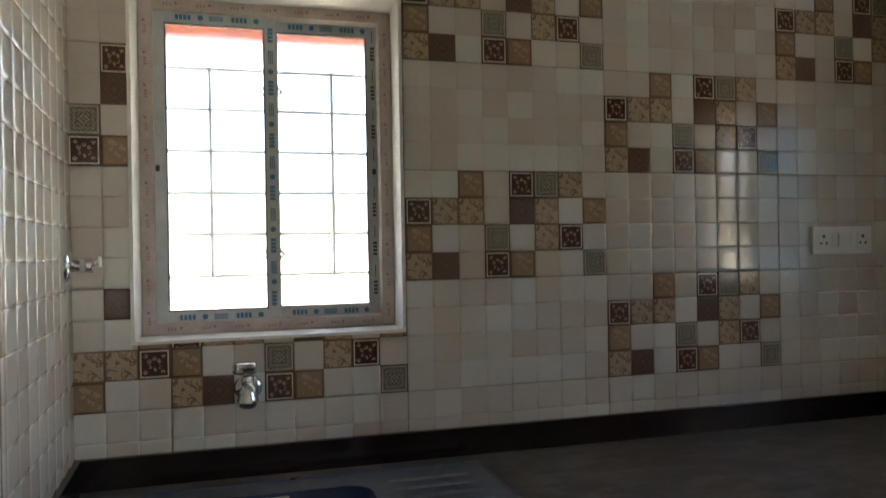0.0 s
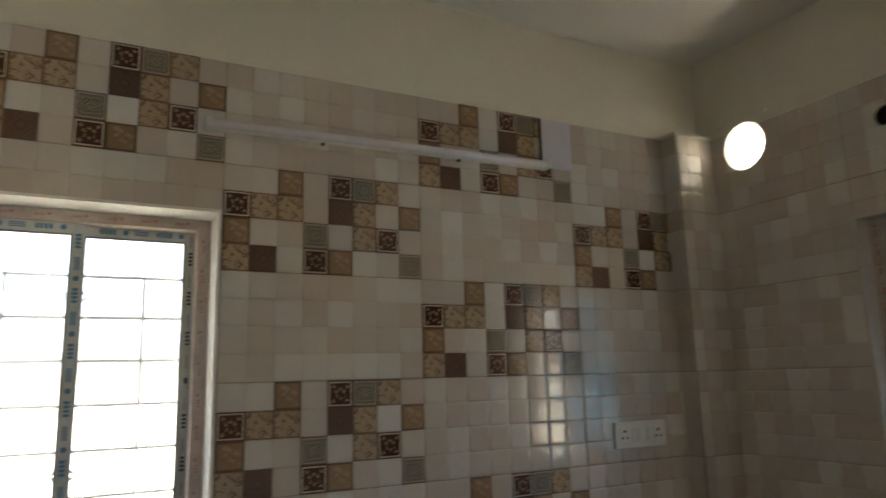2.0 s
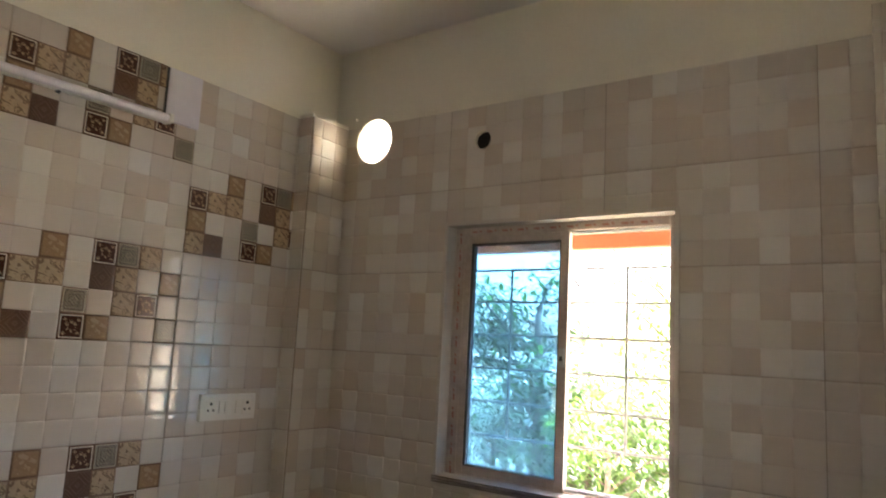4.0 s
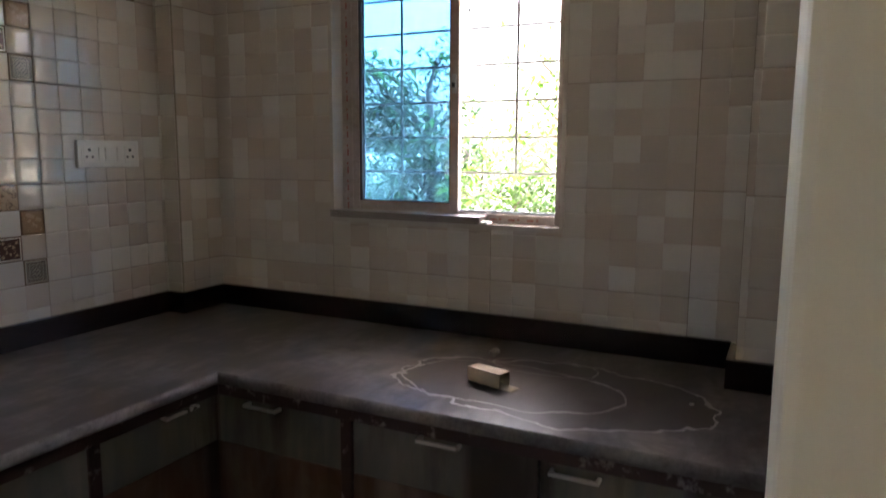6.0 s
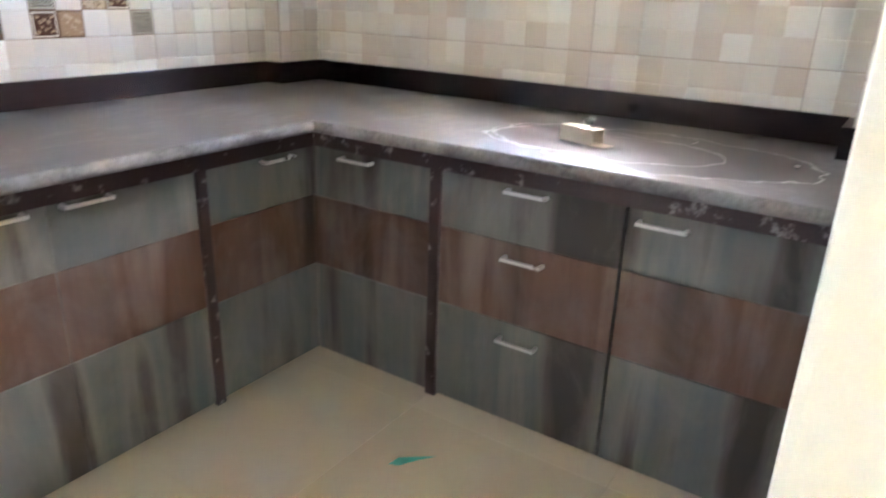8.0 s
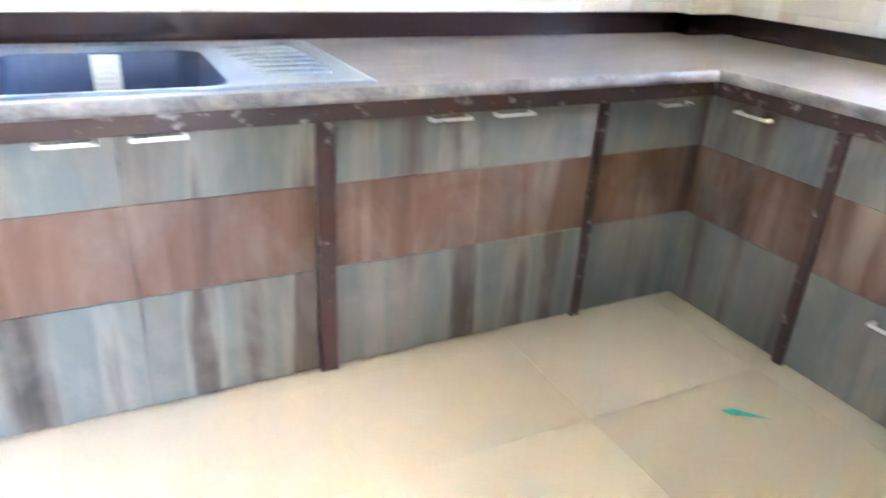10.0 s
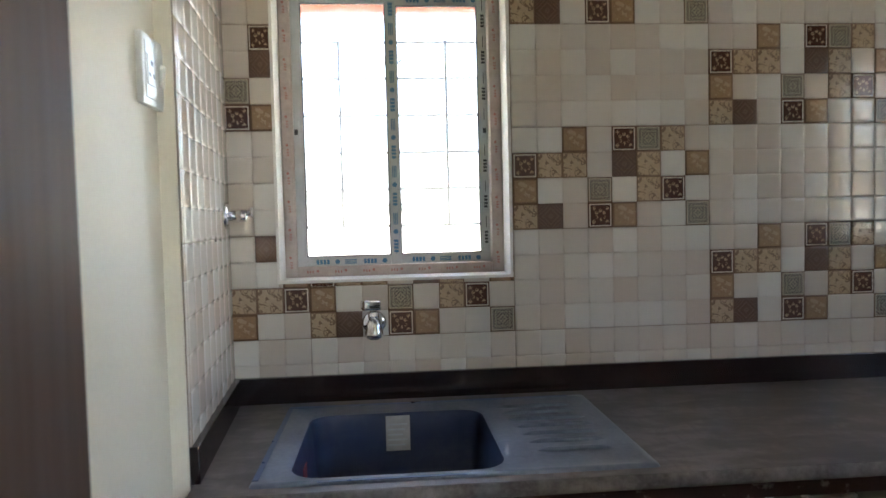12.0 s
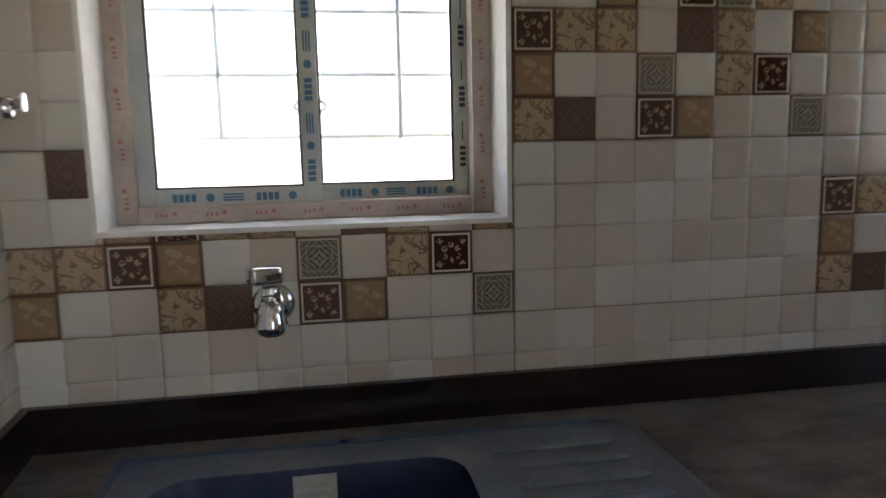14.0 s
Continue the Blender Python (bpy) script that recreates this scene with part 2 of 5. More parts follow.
def laminate(name, tones, seed, zs=0.35, band=7.0, gloss=0.29, plank=None):
    """Printed wood laminate with upright streaks of several tones."""
    m, n, l, p = nodes_of(name)
    o = n.new("ShaderNodeObjectInfo")
    tc = n.new("ShaderNodeTexCoord")
    mp = n.new("ShaderNodeMapping")
    mp.inputs["Scale"].default_value = (1, 1, zs * 0.16)
    mp.inputs["Location"].default_value = (seed, seed * 0.7, 0)
    l.new(tc.outputs["Object"], mp.inputs[0])
    outs = []
    for sc, de in ((band, 1.0), (band * 6, 4.0)):
        t = n.new("ShaderNodeTexNoise")
        t.inputs["Scale"].default_value, t.inputs["Detail"].default_value = sc, de
        l.new(mp.outputs[0], t.inputs[0])
        outs.append(t.outputs[0])
    f = math_node(n, l, "ADD", math_node(n, l, "MULTIPLY", outs[0], 0.84), math_node(n, l, "MULTIPLY", outs[1], 0.16))
    k = len(tones) - 1
    col = ramp(n, l, f, [(0.325 + 0.35 * i / k, c) for i, c in enumerate(tones)])
    scuff = noise_tex(n, l, 3.0, 2, 0.5, (1, 1, 0.5))
    smudge = ramp(n, l, noise_tex(n, l, 5.0, 5, 0.62, (1, 1, 0.55), "Object", 0.6), [(0.46, 0.0), (0.72, 1.0)])
    col = mix_col(n, l, math_node(n, l, "MULTIPLY", smudge, 0.30), col, (0.33, 0.30, 0.26))
    if plank is not None:
        sep = n.new("ShaderNodeSeparateXYZ")
        l.new(tc.outputs["Object"], sep.inputs[0])
        mr = n.new("ShaderNodeMapRange")
        mr.inputs["From Min"].default_value, mr.inputs["From Max"].default_value = plank, plank + 0.05
        l.new(sep.outputs[1], mr.inputs["Value"])
        dark = mix_col(n, l, outs[1], (0.045, 0.026, 0.020), (0.115, 0.074, 0.058))
        col = mix_col(n, l, math_node(n, l, "MULTIPLY", mr.outputs[0], 0.9), col, dark)
    l.new(col, p.inputs["Base Color"])
    l.new(math_node(n, l, "MULTIPLY_ADD", scuff, 0.14, gloss), p.inputs["Roughness"])
    p.inputs["Specular IOR Level"].default_value = 0.32
    bump_on(n, l, p, outs[1], 0.08, 0.001)
    return m


LAMGREY = laminate("grey_wood_laminate", [(0.046, 0.036, 0.029), (0.098, 0.083, 0.069), (0.156, 0.143, 0.122), (0.122, 0.129, 0.119), (0.190, 0.177, 0.151), (0.072, 0.056, 0.045)], 0.0, 0.6, 6.5)
LAMBROWN = laminate("brown_wood_laminate", [(0.046, 0.022, 0.014), (0.090, 0.047, 0.030), (0.142, 0.081, 0.055), (0.110, 0.057, 0.036), (0.188, 0.120, 0.088)], 3.1, 0.6, 6.5)
LAMDOOR = laminate("door_laminate", [(0.030, 0.022, 0.018), (0.062, 0.053, 0.045), (0.040, 0.031, 0.026), (0.084, 0.086, 0.078), (0.082, 0.108, 0.124), (0.046, 0.037, 0.031), (0.075, 0.069, 0.060)], 1.7, 0.25, 13.0, 0.46, -1.46)


def counter_stone():
    """Dusty dark granite with dried water rings and window light painted along its north run."""
    m, n, l, p = nodes_of("dusty_dark_granite")
    M = lambda op, a, b=None, c=None: math_node(n, l, op, a, b, c, op == "MULTIPLY_ADD")
    grain = noise_tex(n, l, 160.0, 3, 0.6)
    base = mix_col(n, l, grain, (0.022, 0.013, 0.012), (0.060, 0.042, 0.039))
    d = noise_tex(n, l, 3.2, 3, 0.5, None, "Object", 0.3)
    smear = noise_tex(n, l, 8.0, 4, 0.55, (1.0, 2.2, 1.0), "Object", 0.5)
    d = M("ADD", M("MULTIPLY", d, 0.5), M("MULTIPLY", smear, 0.5))
    dust_and_light = M("MULTIPLY_ADD", M("MULTIPLY_ADD", d, 6.5, -2.75), 0.85, 0.15)
    streak = noise_tex(n, l, 26.0, 5, 0.7, (1.0, 0.35, 1.0), "Object", 0.8)
    dust_and_light = M("MULTIPLY", dust_and_light, M("MULTIPLY_ADD", streak, 2.2, -0.2))
    tc = n.new("ShaderNodeTexCoord")
    sep = n.new("ShaderNodeSeparateXYZ")
    l.new(tc.outputs["Object"], sep.inputs[0])
    # Paler towards the north run: window light put into the colour.
    lit_run = n.new("ShaderNodeMapRange")
    lit_run.interpolation_type = "SMOOTHSTEP"
    lit_run.inputs["From Min"].default_value, lit_run.inputs["From Max"].default_value = -1.15, -0.45
    l.new(sep.outputs[1], lit_run.inputs["Value"])
    painted_light = M("MULTIPLY", lit_run.outputs[0], M("MULTIPLY_ADD", d, 1.6, -0.35))
    dust_and_light = M("MINIMUM", M("ADD", dust_and_light, M("MULTIPLY", painted_light, 0.25)), 1.0)
    wob = noise_tex(n, l, 7.0, 3, 0.55)
    wob2 = noise_tex(n, l, 4.0, 3, 0.55, (1, 1, 1), "Object", 1.0)
    lines, wet = None, None
    for cx, cy, rx, ry, nn in ((2.29, -1.53, 0.215, 0.41, wob), (2.28, -1.41, 0.165, 0.29, wob2), (2.46, -1.46, 0.07, 0.15, wob2)):
        ex, ey = M("DIVIDE", M("SUBTRACT", sep.outputs[0], cx), rx), M("DIVIDE", M("SUBTRACT", sep.outputs[1], cy), ry)
        q = M("SQRT", M("ADD", M("MULTIPLY", ex, ex), M("MULTIPLY", ey, ey)))
        q = M("ADD", q, M("MULTIPLY", M("SUBTRACT", nn, 0.5), 0.6))
        line = M("LESS_THAN", M("ABSOLUTE", M("SUBTRACT", q, 1.0)), 0.014)
        ins = M("LESS_THAN", q, 1.0)
        lines = line if lines is None else M("MAXIMUM", lines, line)
        wet = ins if wet is None else M("MAXIMUM", wet, ins)
    dust_and_light = M("MULTIPLY", dust_and_light, M("SUBTRACT", 1.0, M("MULTIPLY", wet, 0.78)))
    col = mix_col(n, l, M("MULTIPLY", dust_and_light, 0.62), base, (0.31, 0.285, 0.275))
    col = mix_col(n, l, M("MULTIPLY", lines, M("MULTIPLY_ADD", wob2, 1.6, 0.0)), col, (0.40, 0.375, 0.36))
    l.new(col, p.inputs["Base Color"])
    p.inputs["Specular IOR Level"].default_value = 0.28
    l.new(M("MULTIPLY_ADD", dust_and_light, 0.25, 0.30), p.inputs["Roughness"])
    bump_on(n, l, p, noise_tex(n, l, 40, 4, 0.6), 0.06, 0.002)
    return m


COUNTER = counter_stone()
WORNEDGE = surf("chalky_worn_granite_edge", (0.07, 0.058, 0.055), (0.22, 0.20, 0.19), 12, 0.6, 0, 0.2, 90)


def dusty_edge():
    """Maroon granite strip with plaster splashes."""
    m, n, l, p = nodes_of("splashed_maroon_granite")
    grain = noise_tex(n, l, 150.0, 3, 0.6)
    base = mix_col(n, l, grain, (0.028, 0.012, 0.011), (0.062, 0.028, 0.026))
    s = ramp(n, l, noise_tex(n, l, 22.0, 5, 0.62), [(0.585, 0.0), (0.70, 1.0)])
    l.new(mix_col(n, l, math_node(n, l, "MULTIPLY", s, 0.7), base, (0.42, 0.38, 0.35)), p.inputs["Base Color"])
    l.new(math_node(n, l, "MULTIPLY_ADD", s, 0.4, 0.28), p.inputs["Roughness"])
    bump_on(n, l, p, s, 0.2, 0.002)
    return m


EDGE = dusty_edge()


def film_steel(name, c1, c2, metal, rough, smear):
    m, n, l, p = nodes_of(name)
    a = noise_tex(n, l, 6.0, 5, 0.6)
    sm = ramp(n, l, noise_tex(n, l, 18.0, 5, 0.65), [(0.5, 0.0), (0.75, 1.0)])
    col = mix_col(n, l, a, c1, c2)
    l.new(mix_col(n, l, math_node(n, l, "MULTIPLY", sm, smear), col, (0.40, 0.40, 0.40)), p.inputs["Base Color"])
    p.inputs["Metallic"].default_value = metal
    l.new(math_node(n, l, "MULTIPLY_ADD", sm, 0.1, rough), p.inputs["Roughness"])
    bump_on(n, l, p, a, 0.1, 0.004)
    return m


SINKRIM = surf("dusty_blue_tinged_steel", (0.14, 0.17, 0.225), (0.235, 0.265, 0.315), 5, 0.32, 0.65, 0.02, 80, None, 0.05)
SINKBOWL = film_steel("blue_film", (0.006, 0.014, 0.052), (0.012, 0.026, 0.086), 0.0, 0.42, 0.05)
BLUEFILM = surf("blue_film_remains", (0.025, 0.055, 0.15), (0.05, 0.10, 0.22), 16, 0.3, 0, 0.1, 60)


def floor_glaze():
    m, n, l, p = nodes_of("beige_floor_tile")
    a = noise_tex(n, l, 1.1, 2, 0.45, None, "Object", 0.2)
    b = noise_tex(n, l, 40.0, 4, 0.6)
    rnd = n.new("ShaderNodeObjectInfo").outputs["Random"]
    f = math_node(n, l, "ADD", math_node(n, l, "MULTIPLY", a, 0.7), math_node(n, l, "MULTIPLY", rnd, 0.3))
    col = mix_col(n, l, f, (0.43, 0.335, 0.235), (0.60, 0.52, 0.42))
    l.new(mix_col(n, l, math_node(n, l, "MULTIPLY", b, 0.15), col, (0.66, 0.60, 0.50)), p.inputs["Base Color"])
    l.new(math_node(n, l, "MULTIPLY_ADD", a, 0.2, 0.16), p.inputs["Roughness"])
    return m


FLOORT = floor_glaze()


def glass(name, col, rough=0.0, bumpy=0.0, dusty=0.0, haze=(0.55, 0.72, 0.85)):
    m, n, l, p = nodes_of(name)
    p.inputs["Base Color"].default_value = (*col, 1)
    p.inputs["Transmission Weight"].default_value = 1.0
    p.inputs["Roughness"].default_value, p.inputs["IOR"].default_value = rough, 1.45
    if bumpy:
        tc = n.new("ShaderNodeTexCoord")
        v = n.new("ShaderNodeTexVoronoi")
        v.feature = "DISTANCE_TO_EDGE"
        v.inputs["Scale"].default_value = 19.0
        l.new(tc.outputs["Object"], v.inputs["Vector"])
        bump_on(n, l, p, ramp(n, l, v.outputs[0], [(0.0, 0.0), (0.035, 1.0)]), bumpy, 0.002)
    if dusty:
        t = n.new("ShaderNodeBsdfTranslucent")
        t.inputs[0].default_value = (*haze, 1)
        mx = n.new("ShaderNodeMixShader")
        l.new(math_node(n, l, "MULTIPLY", noise_tex(n, l, 5.0, 4, 0.6), dusty * 2), mx.inputs[0])
        l.new(p.outputs[0], mx.inputs[1])
        l.new(t.outputs[0], mx.inputs[2])
        l.new(mx.outputs[0], n["Material Output"].inputs[0])
    return m


GLASSBLUE = glass("blue_tinted_glass", (0.27, 0.48, 0.66), 0.0, 0.0, 0.014, (0.40, 0.60, 0.70))
GLASSCLEAR = glass("patterned_glass", (0.96, 0.98, 0.97), 0.20, 0.05)


def leaf_mat(name, a, b):
    m, n, l, p = nodes_of(name)
    g = n.new("ShaderNodeNewGeometry")
    l.new(mix_col(n, l, g.outputs["Random Per Island"], a, b), p.inputs["Base Color"])
    p.inputs["Roughness"].default_value = 0.45
    p.inputs["Subsurface Weight"].default_value = 0.0
    p.inputs["Transmission Weight"].default_value = 0.0
    t = n.new("ShaderNodeBsdfTranslucent")
    l.new(mix_col(n, l, g.outputs["Random Per Island"], (a[0] * 1.5, a[1] * 1.7, a[2]), (b[0] * 1.5, b[1] * 1.7, b[2])), t.inputs[0])
    mx = n.new("ShaderNodeMixShader")
    mx.inputs[0].default_value = 0.35
    l.new(p.outputs[0], mx.inputs[1])
    l.new(t.outputs[0], mx.inputs[2])
    l.new(mx.outputs[0], n["Material Output"].inputs[0])
    return m


LEAF = leaf_mat("green_leaves", (0.040, 0.085, 0.014), (0.115, 0.185, 0.040))
LEAFDARK = leaf_mat("dark_green_leaves", (0.026, 0.062, 0.026), (0.062, 0.112, 0.046))


# ---- mesh helpers ----
def box(bm, x0, x1, y0, y1, z0, z1, bevel=0.0, seg=2):
    x0, x1, y0, y1, z0, z1 = min(x0, x1), max(x0, x1), min(y0, y1), max(y0, y1), min(z0, z1), max(z0, z1)
    vs = bmesh.ops.create_cube(bm, size=1.0)["verts"]
    for v in vs:
        v.co = ((x0 + x1) / 2 + v.co.x * (x1 - x0), (y0 + y1) / 2 + v.co.y * (y1 - y0), (z0 + z1) / 2 + v.co.z * (z1 - z0))
    if bevel:
        es = list({e for v in vs for e in v.link_edges})
        bmesh.ops.bevel(bm, geom=es, offset=bevel, segments=seg, affect="EDGES", profile=0.6)
    return bm


def B(*a, **k):
    return box(bmesh.new(), *a, **k)


def rod(bm, p, q, r, seg=12, r2=None):
    p, q = Vector(p), Vector(q)
    m = Matrix.Translation((p + q) / 2) @ (q - p).to_track_quat("Z", "Y").to_matrix().to_4x4()
    bmesh.ops.create_cone(bm, cap_ends=True, segments=seg, radius1=r, radius2=r if r2 is None else r2, depth=(q - p).length, matrix=m)
    return bm


def lathe(bm, profile, m, seg=24):
    """Turns (radius, height) pairs round the z axis of m."""
    rings = []
    for r, h in profile:
        rings.append([bm.verts.new(m @ Vector((r * math.cos(a), r * math.sin(a), h))) for a in (2 * math.pi * i / seg for i in range(seg))])
    for a, b in zip(rings, rings[1:]):
        for i in range(seg):
            bm.faces.new((a[i], a[(i + 1) % seg], b[(i + 1) % seg], b[i]))
    bm.faces.new(rings[0][::-1])
    bm.faces.new(rings[-1])
    return bm


def part(name, bm, mat, parent=None, label="", smooth=False):
    me = bpy.data.meshes.new(name)
    bmesh.ops.recalc_face_normals(bm, faces=bm.faces)
    bm.to_mesh(me)
    bm.free()
    return mesh_part(name, me, mat, parent, label, smooth)


def mesh_part(name, me, mat, parent=None, label="", smooth=False):
    if mat is not None and not me.materials:
        me.materials.append(mat)
    if smooth:
        me.polygons.foreach_set("use_smooth", [True] * len(me.polygons))
    ob = new(name, me)
    if parent is not None:
        ob.parent = parent
        ob.matrix_parent_inverse = world_of(parent).inverted()
    if label:
        ob["label"] = label
    return ob


def world_of(ob):
    m = ob.matrix_basis.copy()
    p = ob
    while p.parent is not None:
        m = p.parent.matrix_basis @ (p.matrix_parent_inverse @ m) if p.parent.parent is None else world_of(p.parent) @ p.matrix_parent_inverse @ m
        return m
    return m


def thing(name, at, label, category, group="", kind=""):
    ob = new(name)
    ob.empty_display_size = 0.1
    ob.location = at
    return tagged(ob, label, category, group, kind)


def structure(name, bm, mat, label, category):
    return tagged(part(name, bm, mat), label, category, "", "structure")


# ---- setting: walls, floor, ceiling ----
def wall_grid(lo, hi, us, vs, skip, axis):
    """A wall of boxes on a grid of cuts, with some cells left open."""
    bm = bmesh.new()
    for i, (a, b) in enumerate(zip(us, us[1:])):
        for j, (c, d) in enumerate(zip(vs, vs[1:])):
            if (i, j) in skip:
                continue
            if axis == "y":
                box(bm, a, b, lo, hi, c, d)
            else:
                box(bm, lo, hi, a, b, c, d)
    bmesh.ops.remove_doubles(bm, verts=bm.verts, dist=1e-5)
    return bm


TH = 0.20
wall_north = structure("wall_north", wall_grid(0.0, TH, [-0.2, WA[0], WA[1], XB + TH], [0, WA[2], WA[3], ZCEIL], {(1, 1)}, "y"),
                       PAINT, "cream painted wall with glazed tiles and a window", "wall")
HC, HR = (-0.222, 2.42), 0.091      # round exhaust opening: y, z, radius
KC, KR = (-0.738, 2.358), 0.034     # small blind pipe hole
HQ = 0.11
KQ = 0.05
bm = wall_grid(XB, XB + TH, [YS - 0.12, WBY[1], WBY[0], 0.0], [0, WBY[2], WBY[3], 2.31], {(1, 1)}, "x")
for y0, y1, z0, z1 in ((YS - 0.12, KC[0] - KQ, 2.31, ZCEIL), (KC[0] - KQ, KC[0] + KQ, KC[1] + KQ, ZCEIL), (KC[0] - KQ, KC[0] + KQ, 2.31, KC[1] - KQ),
                       (KC[0] + KQ, HC[0] - HQ, 2.31, ZCEIL), (HC[0] - HQ, HC[0] + HQ, HC[1] + HQ, ZCEIL), (HC[0] + HQ, 0.0, 2.31, ZCEIL)):
    box(bm, XB, XB + TH, y0, y1, z0, z1)


def bored(bm, c, r, q, depth, blind):
    """Fills a square gap of the east wall with a block that has a round bore."""
    seg = 48
    rings = []
    for x, sq in ((XB, True), (XB, False), (XB + depth, False)) + (() if blind else ((XB + TH, True),)):
        ring = []
        for i in range(seg):
            a = 2 * math.pi * (i + 0.5) / seg
            k = q / max(abs(math.cos(a)), abs(math.sin(a))) if sq else r
            ring.append(bm.verts.new((x, c[0] + k * math.cos(a), c[1] + k * math.sin(a))))
        rings.append(ring)
    for a, b in zip(rings, rings[1:]):
        for i in range(seg):
            bm.faces.new((a[i], a[(i + 1) % seg], b[(i + 1) % seg], b[i]))
    if blind:
        bm.faces.new(rings[-1])


bored(bm, HC, HR, HQ, TH, False)
bored(bm, KC, KR, KQ, 0.14, True)
wall_east = structure("wall_east", bm, PAINT, "cream painted wall with glazed tiles, a window and a round exhaust opening", "wall")
# Near-black disc in the bore stands for the shade inside the hole.
bm = lathe(bmesh.new(), [(KR - 0.001, 0.0), (KR - 0.001, 0.004)], Matrix.Translation((XB + 0.012, KC[0], KC[1])) @ Matrix.Rotation(radians(90), 4, "Y"), 32)
part("hole_shade_disc", bm, HOLESHADE, wall_east, "near-black disc standing for the shade inside the pipe hole")
bm = bmesh.new()
box(bm, 0.948, XB + TH, YS - 0.125, YS, 0, ZCEIL, bevel=0.006)
box(bm, -0.2, 0.948, YS - 0.125, YS, 2.12, ZCEIL)
wall_south = structure("wall_south", bm, PAINT, "cream painted wall with the open doorway", "wall")
wall_corner_pier = structure("wall_corner_pier", B(2.49, XB, -0.074, 0.0, ZS, ZCEIL - 0.33), PAINT, "tiled corner pier beside the counter", "wall")
wall_end_pier = structure("wall_end_pier", B(2.51, XB, YS, -1.936, 0.0, ZCEIL), PAINT, "tiled pier at the end of the counter", "wall")

# west side: tiled thickness near the counter, set out of square, and the plain wall behind the door
WROT = Matrix.Rotation(SLANT, 4, "Z")
bm = B(-0.2, 0.0, -0.625, 0.05, 0, ZCEIL)
bm.transform(WROT)
wall_west = structure("wall_west", bm, PAINT, "cream painted wall with glossy tiles above the sink", "wall")
bm = bmesh.new()
box(bm, -0.2, 0.012, -2.155, -0.60, 0, ZCEIL, bevel=0.006)
wall_west_plain = structure("wall_west_plain", bm, PAINT, "smooth cream painted wall behind the open door", "wall")

# next room, plain and unseen behind the camera; opening added to light the kitchen
bm = bmesh.new()
box(bm, -1.6, -1.48, -5.0, YS - 0.125, 0, ZCEIL)
box(bm, XB, XB + TH, -5.0, YS - 0.125, 0, ZCEIL)
box(bm, -1.6, 1.25, -5.12, -5.0, 0, ZCEIL)
box(bm, 2.6, XB + TH, -5.12, -5.0, 0, ZCEIL)
box(bm, 1.25, 2.6, -5.12, -5.0, 2.3, ZCEIL)
box(bm, 1.25, 2.6, -5.12, -5.0, 0, 0.75)
box(bm, -1.6, -0.2, YS - 0.125, YS, 0, ZCEIL)
wall_next_room = structure("wall_next_room", bm, PAINT, "plain cream painted walls of the unseen next room, with an opening added for light", "wall")
ceiling = structure("ceiling", B(-1.6, XB + TH, -5.12, TH, ZCEIL, ZCEIL + 0.12), CEIL, "white painted flat ceiling slab", "ceiling")
floor = structure("floor", B(-1.6, XB + TH, -5.12, TH, -0.12, -0.002), FLOORJOINT, "glossy beige floor tiles with thin joints", "floor")


# ---- tiles ----
PATTERN = ["..L.RON.", "RNN.BN.L", "L..O.NR.", "NB.RL..O"]
KIND = {"R": "rosette", "O": "ornament", "N": "veined", "L": "leafprint", "B": "brown"}
TURNED = [row[::-1] for row in PATTERN[::-1]]


def frame_of(w, origin):
    w = Vector(w)
    v = Vector((0, 0, 1))
    u = v.cross(w)
    return Matrix(((u.x, v.x, w.x, origin[0]), (u.y, v.y, w.y, origin[1]), (u.z, v.z, w.z, origin[2]), (0, 0, 0, 1)))


def minus(rects, h):
    out = []
    for a, b, c, d in rects:
        if b <= h[0] + 1e-6 or a >= h[1] - 1e-6 or d <= h[2] + 1e-6 or c >= h[3] - 1e-6:
            out.append((a, b, c, d))
            continue
        if a < h[0]:
            out.append((a, h[0], c, d))
        if b > h[1]:
            out.append((h[1], b, c, d))
        m0, m1 = max(a, h[0]), min(b, h[1])
        if c < h[2]:
            out.append((m0, m1, c, h[2]))
        if d > h[3]:
            out.append((m0, m1, h[3], d))
    return [r for r in out if r[1] - r[0] > 0.004 and r[3] - r[2] > 0.004]


def square_geo(verts, faces, uvs, rect, rng, gap=(0, 0, 0, 0)):
    """One cushioned square: a groove all round and a slightly domed, slightly tilted face."""
    a, b, c, d = rect[0] + gap[0], rect[1] - gap[1], rect[2] + gap[2], rect[3] - gap[3]
    s = min(b - a, d - c)
    tx, ty = rng.uniform(-0.006, 0.006), rng.uniform(-0.006, 0.006)
    base = len(verts)
    mu, mv = (a + b) / 2, (c + d) / 2
    for inset, w in ((0.0, 0.0010), (0.0, 0.0041), (0.0020, 0.0051), (min(0.0065, s * 0.2), 0.00558), (min(0.011, s * 0.3), 0.00566)):
        for u, v in ((a + inset, c + inset), (b - inset, c + inset), (b - inset, d - inset), (a + inset, d - inset)):
            verts.append((u, v, w + (u - mu) * tx + (v - mv) * ty))
            uvs.append(((u - rect[0]) / (rect[1] - rect[0]), (v - rect[2]) / (rect[3] - rect[2])))
    for k in range(4):
        for i in range(4):
            j = (i + 1) % 4
            faces.append((base + 4 * k + i, base + 4 * k + j, base + 4 * k + 4 + j, base + 4 * k + 4 + i))
    faces.append(tuple(base + 16 + i for i in range(4)))


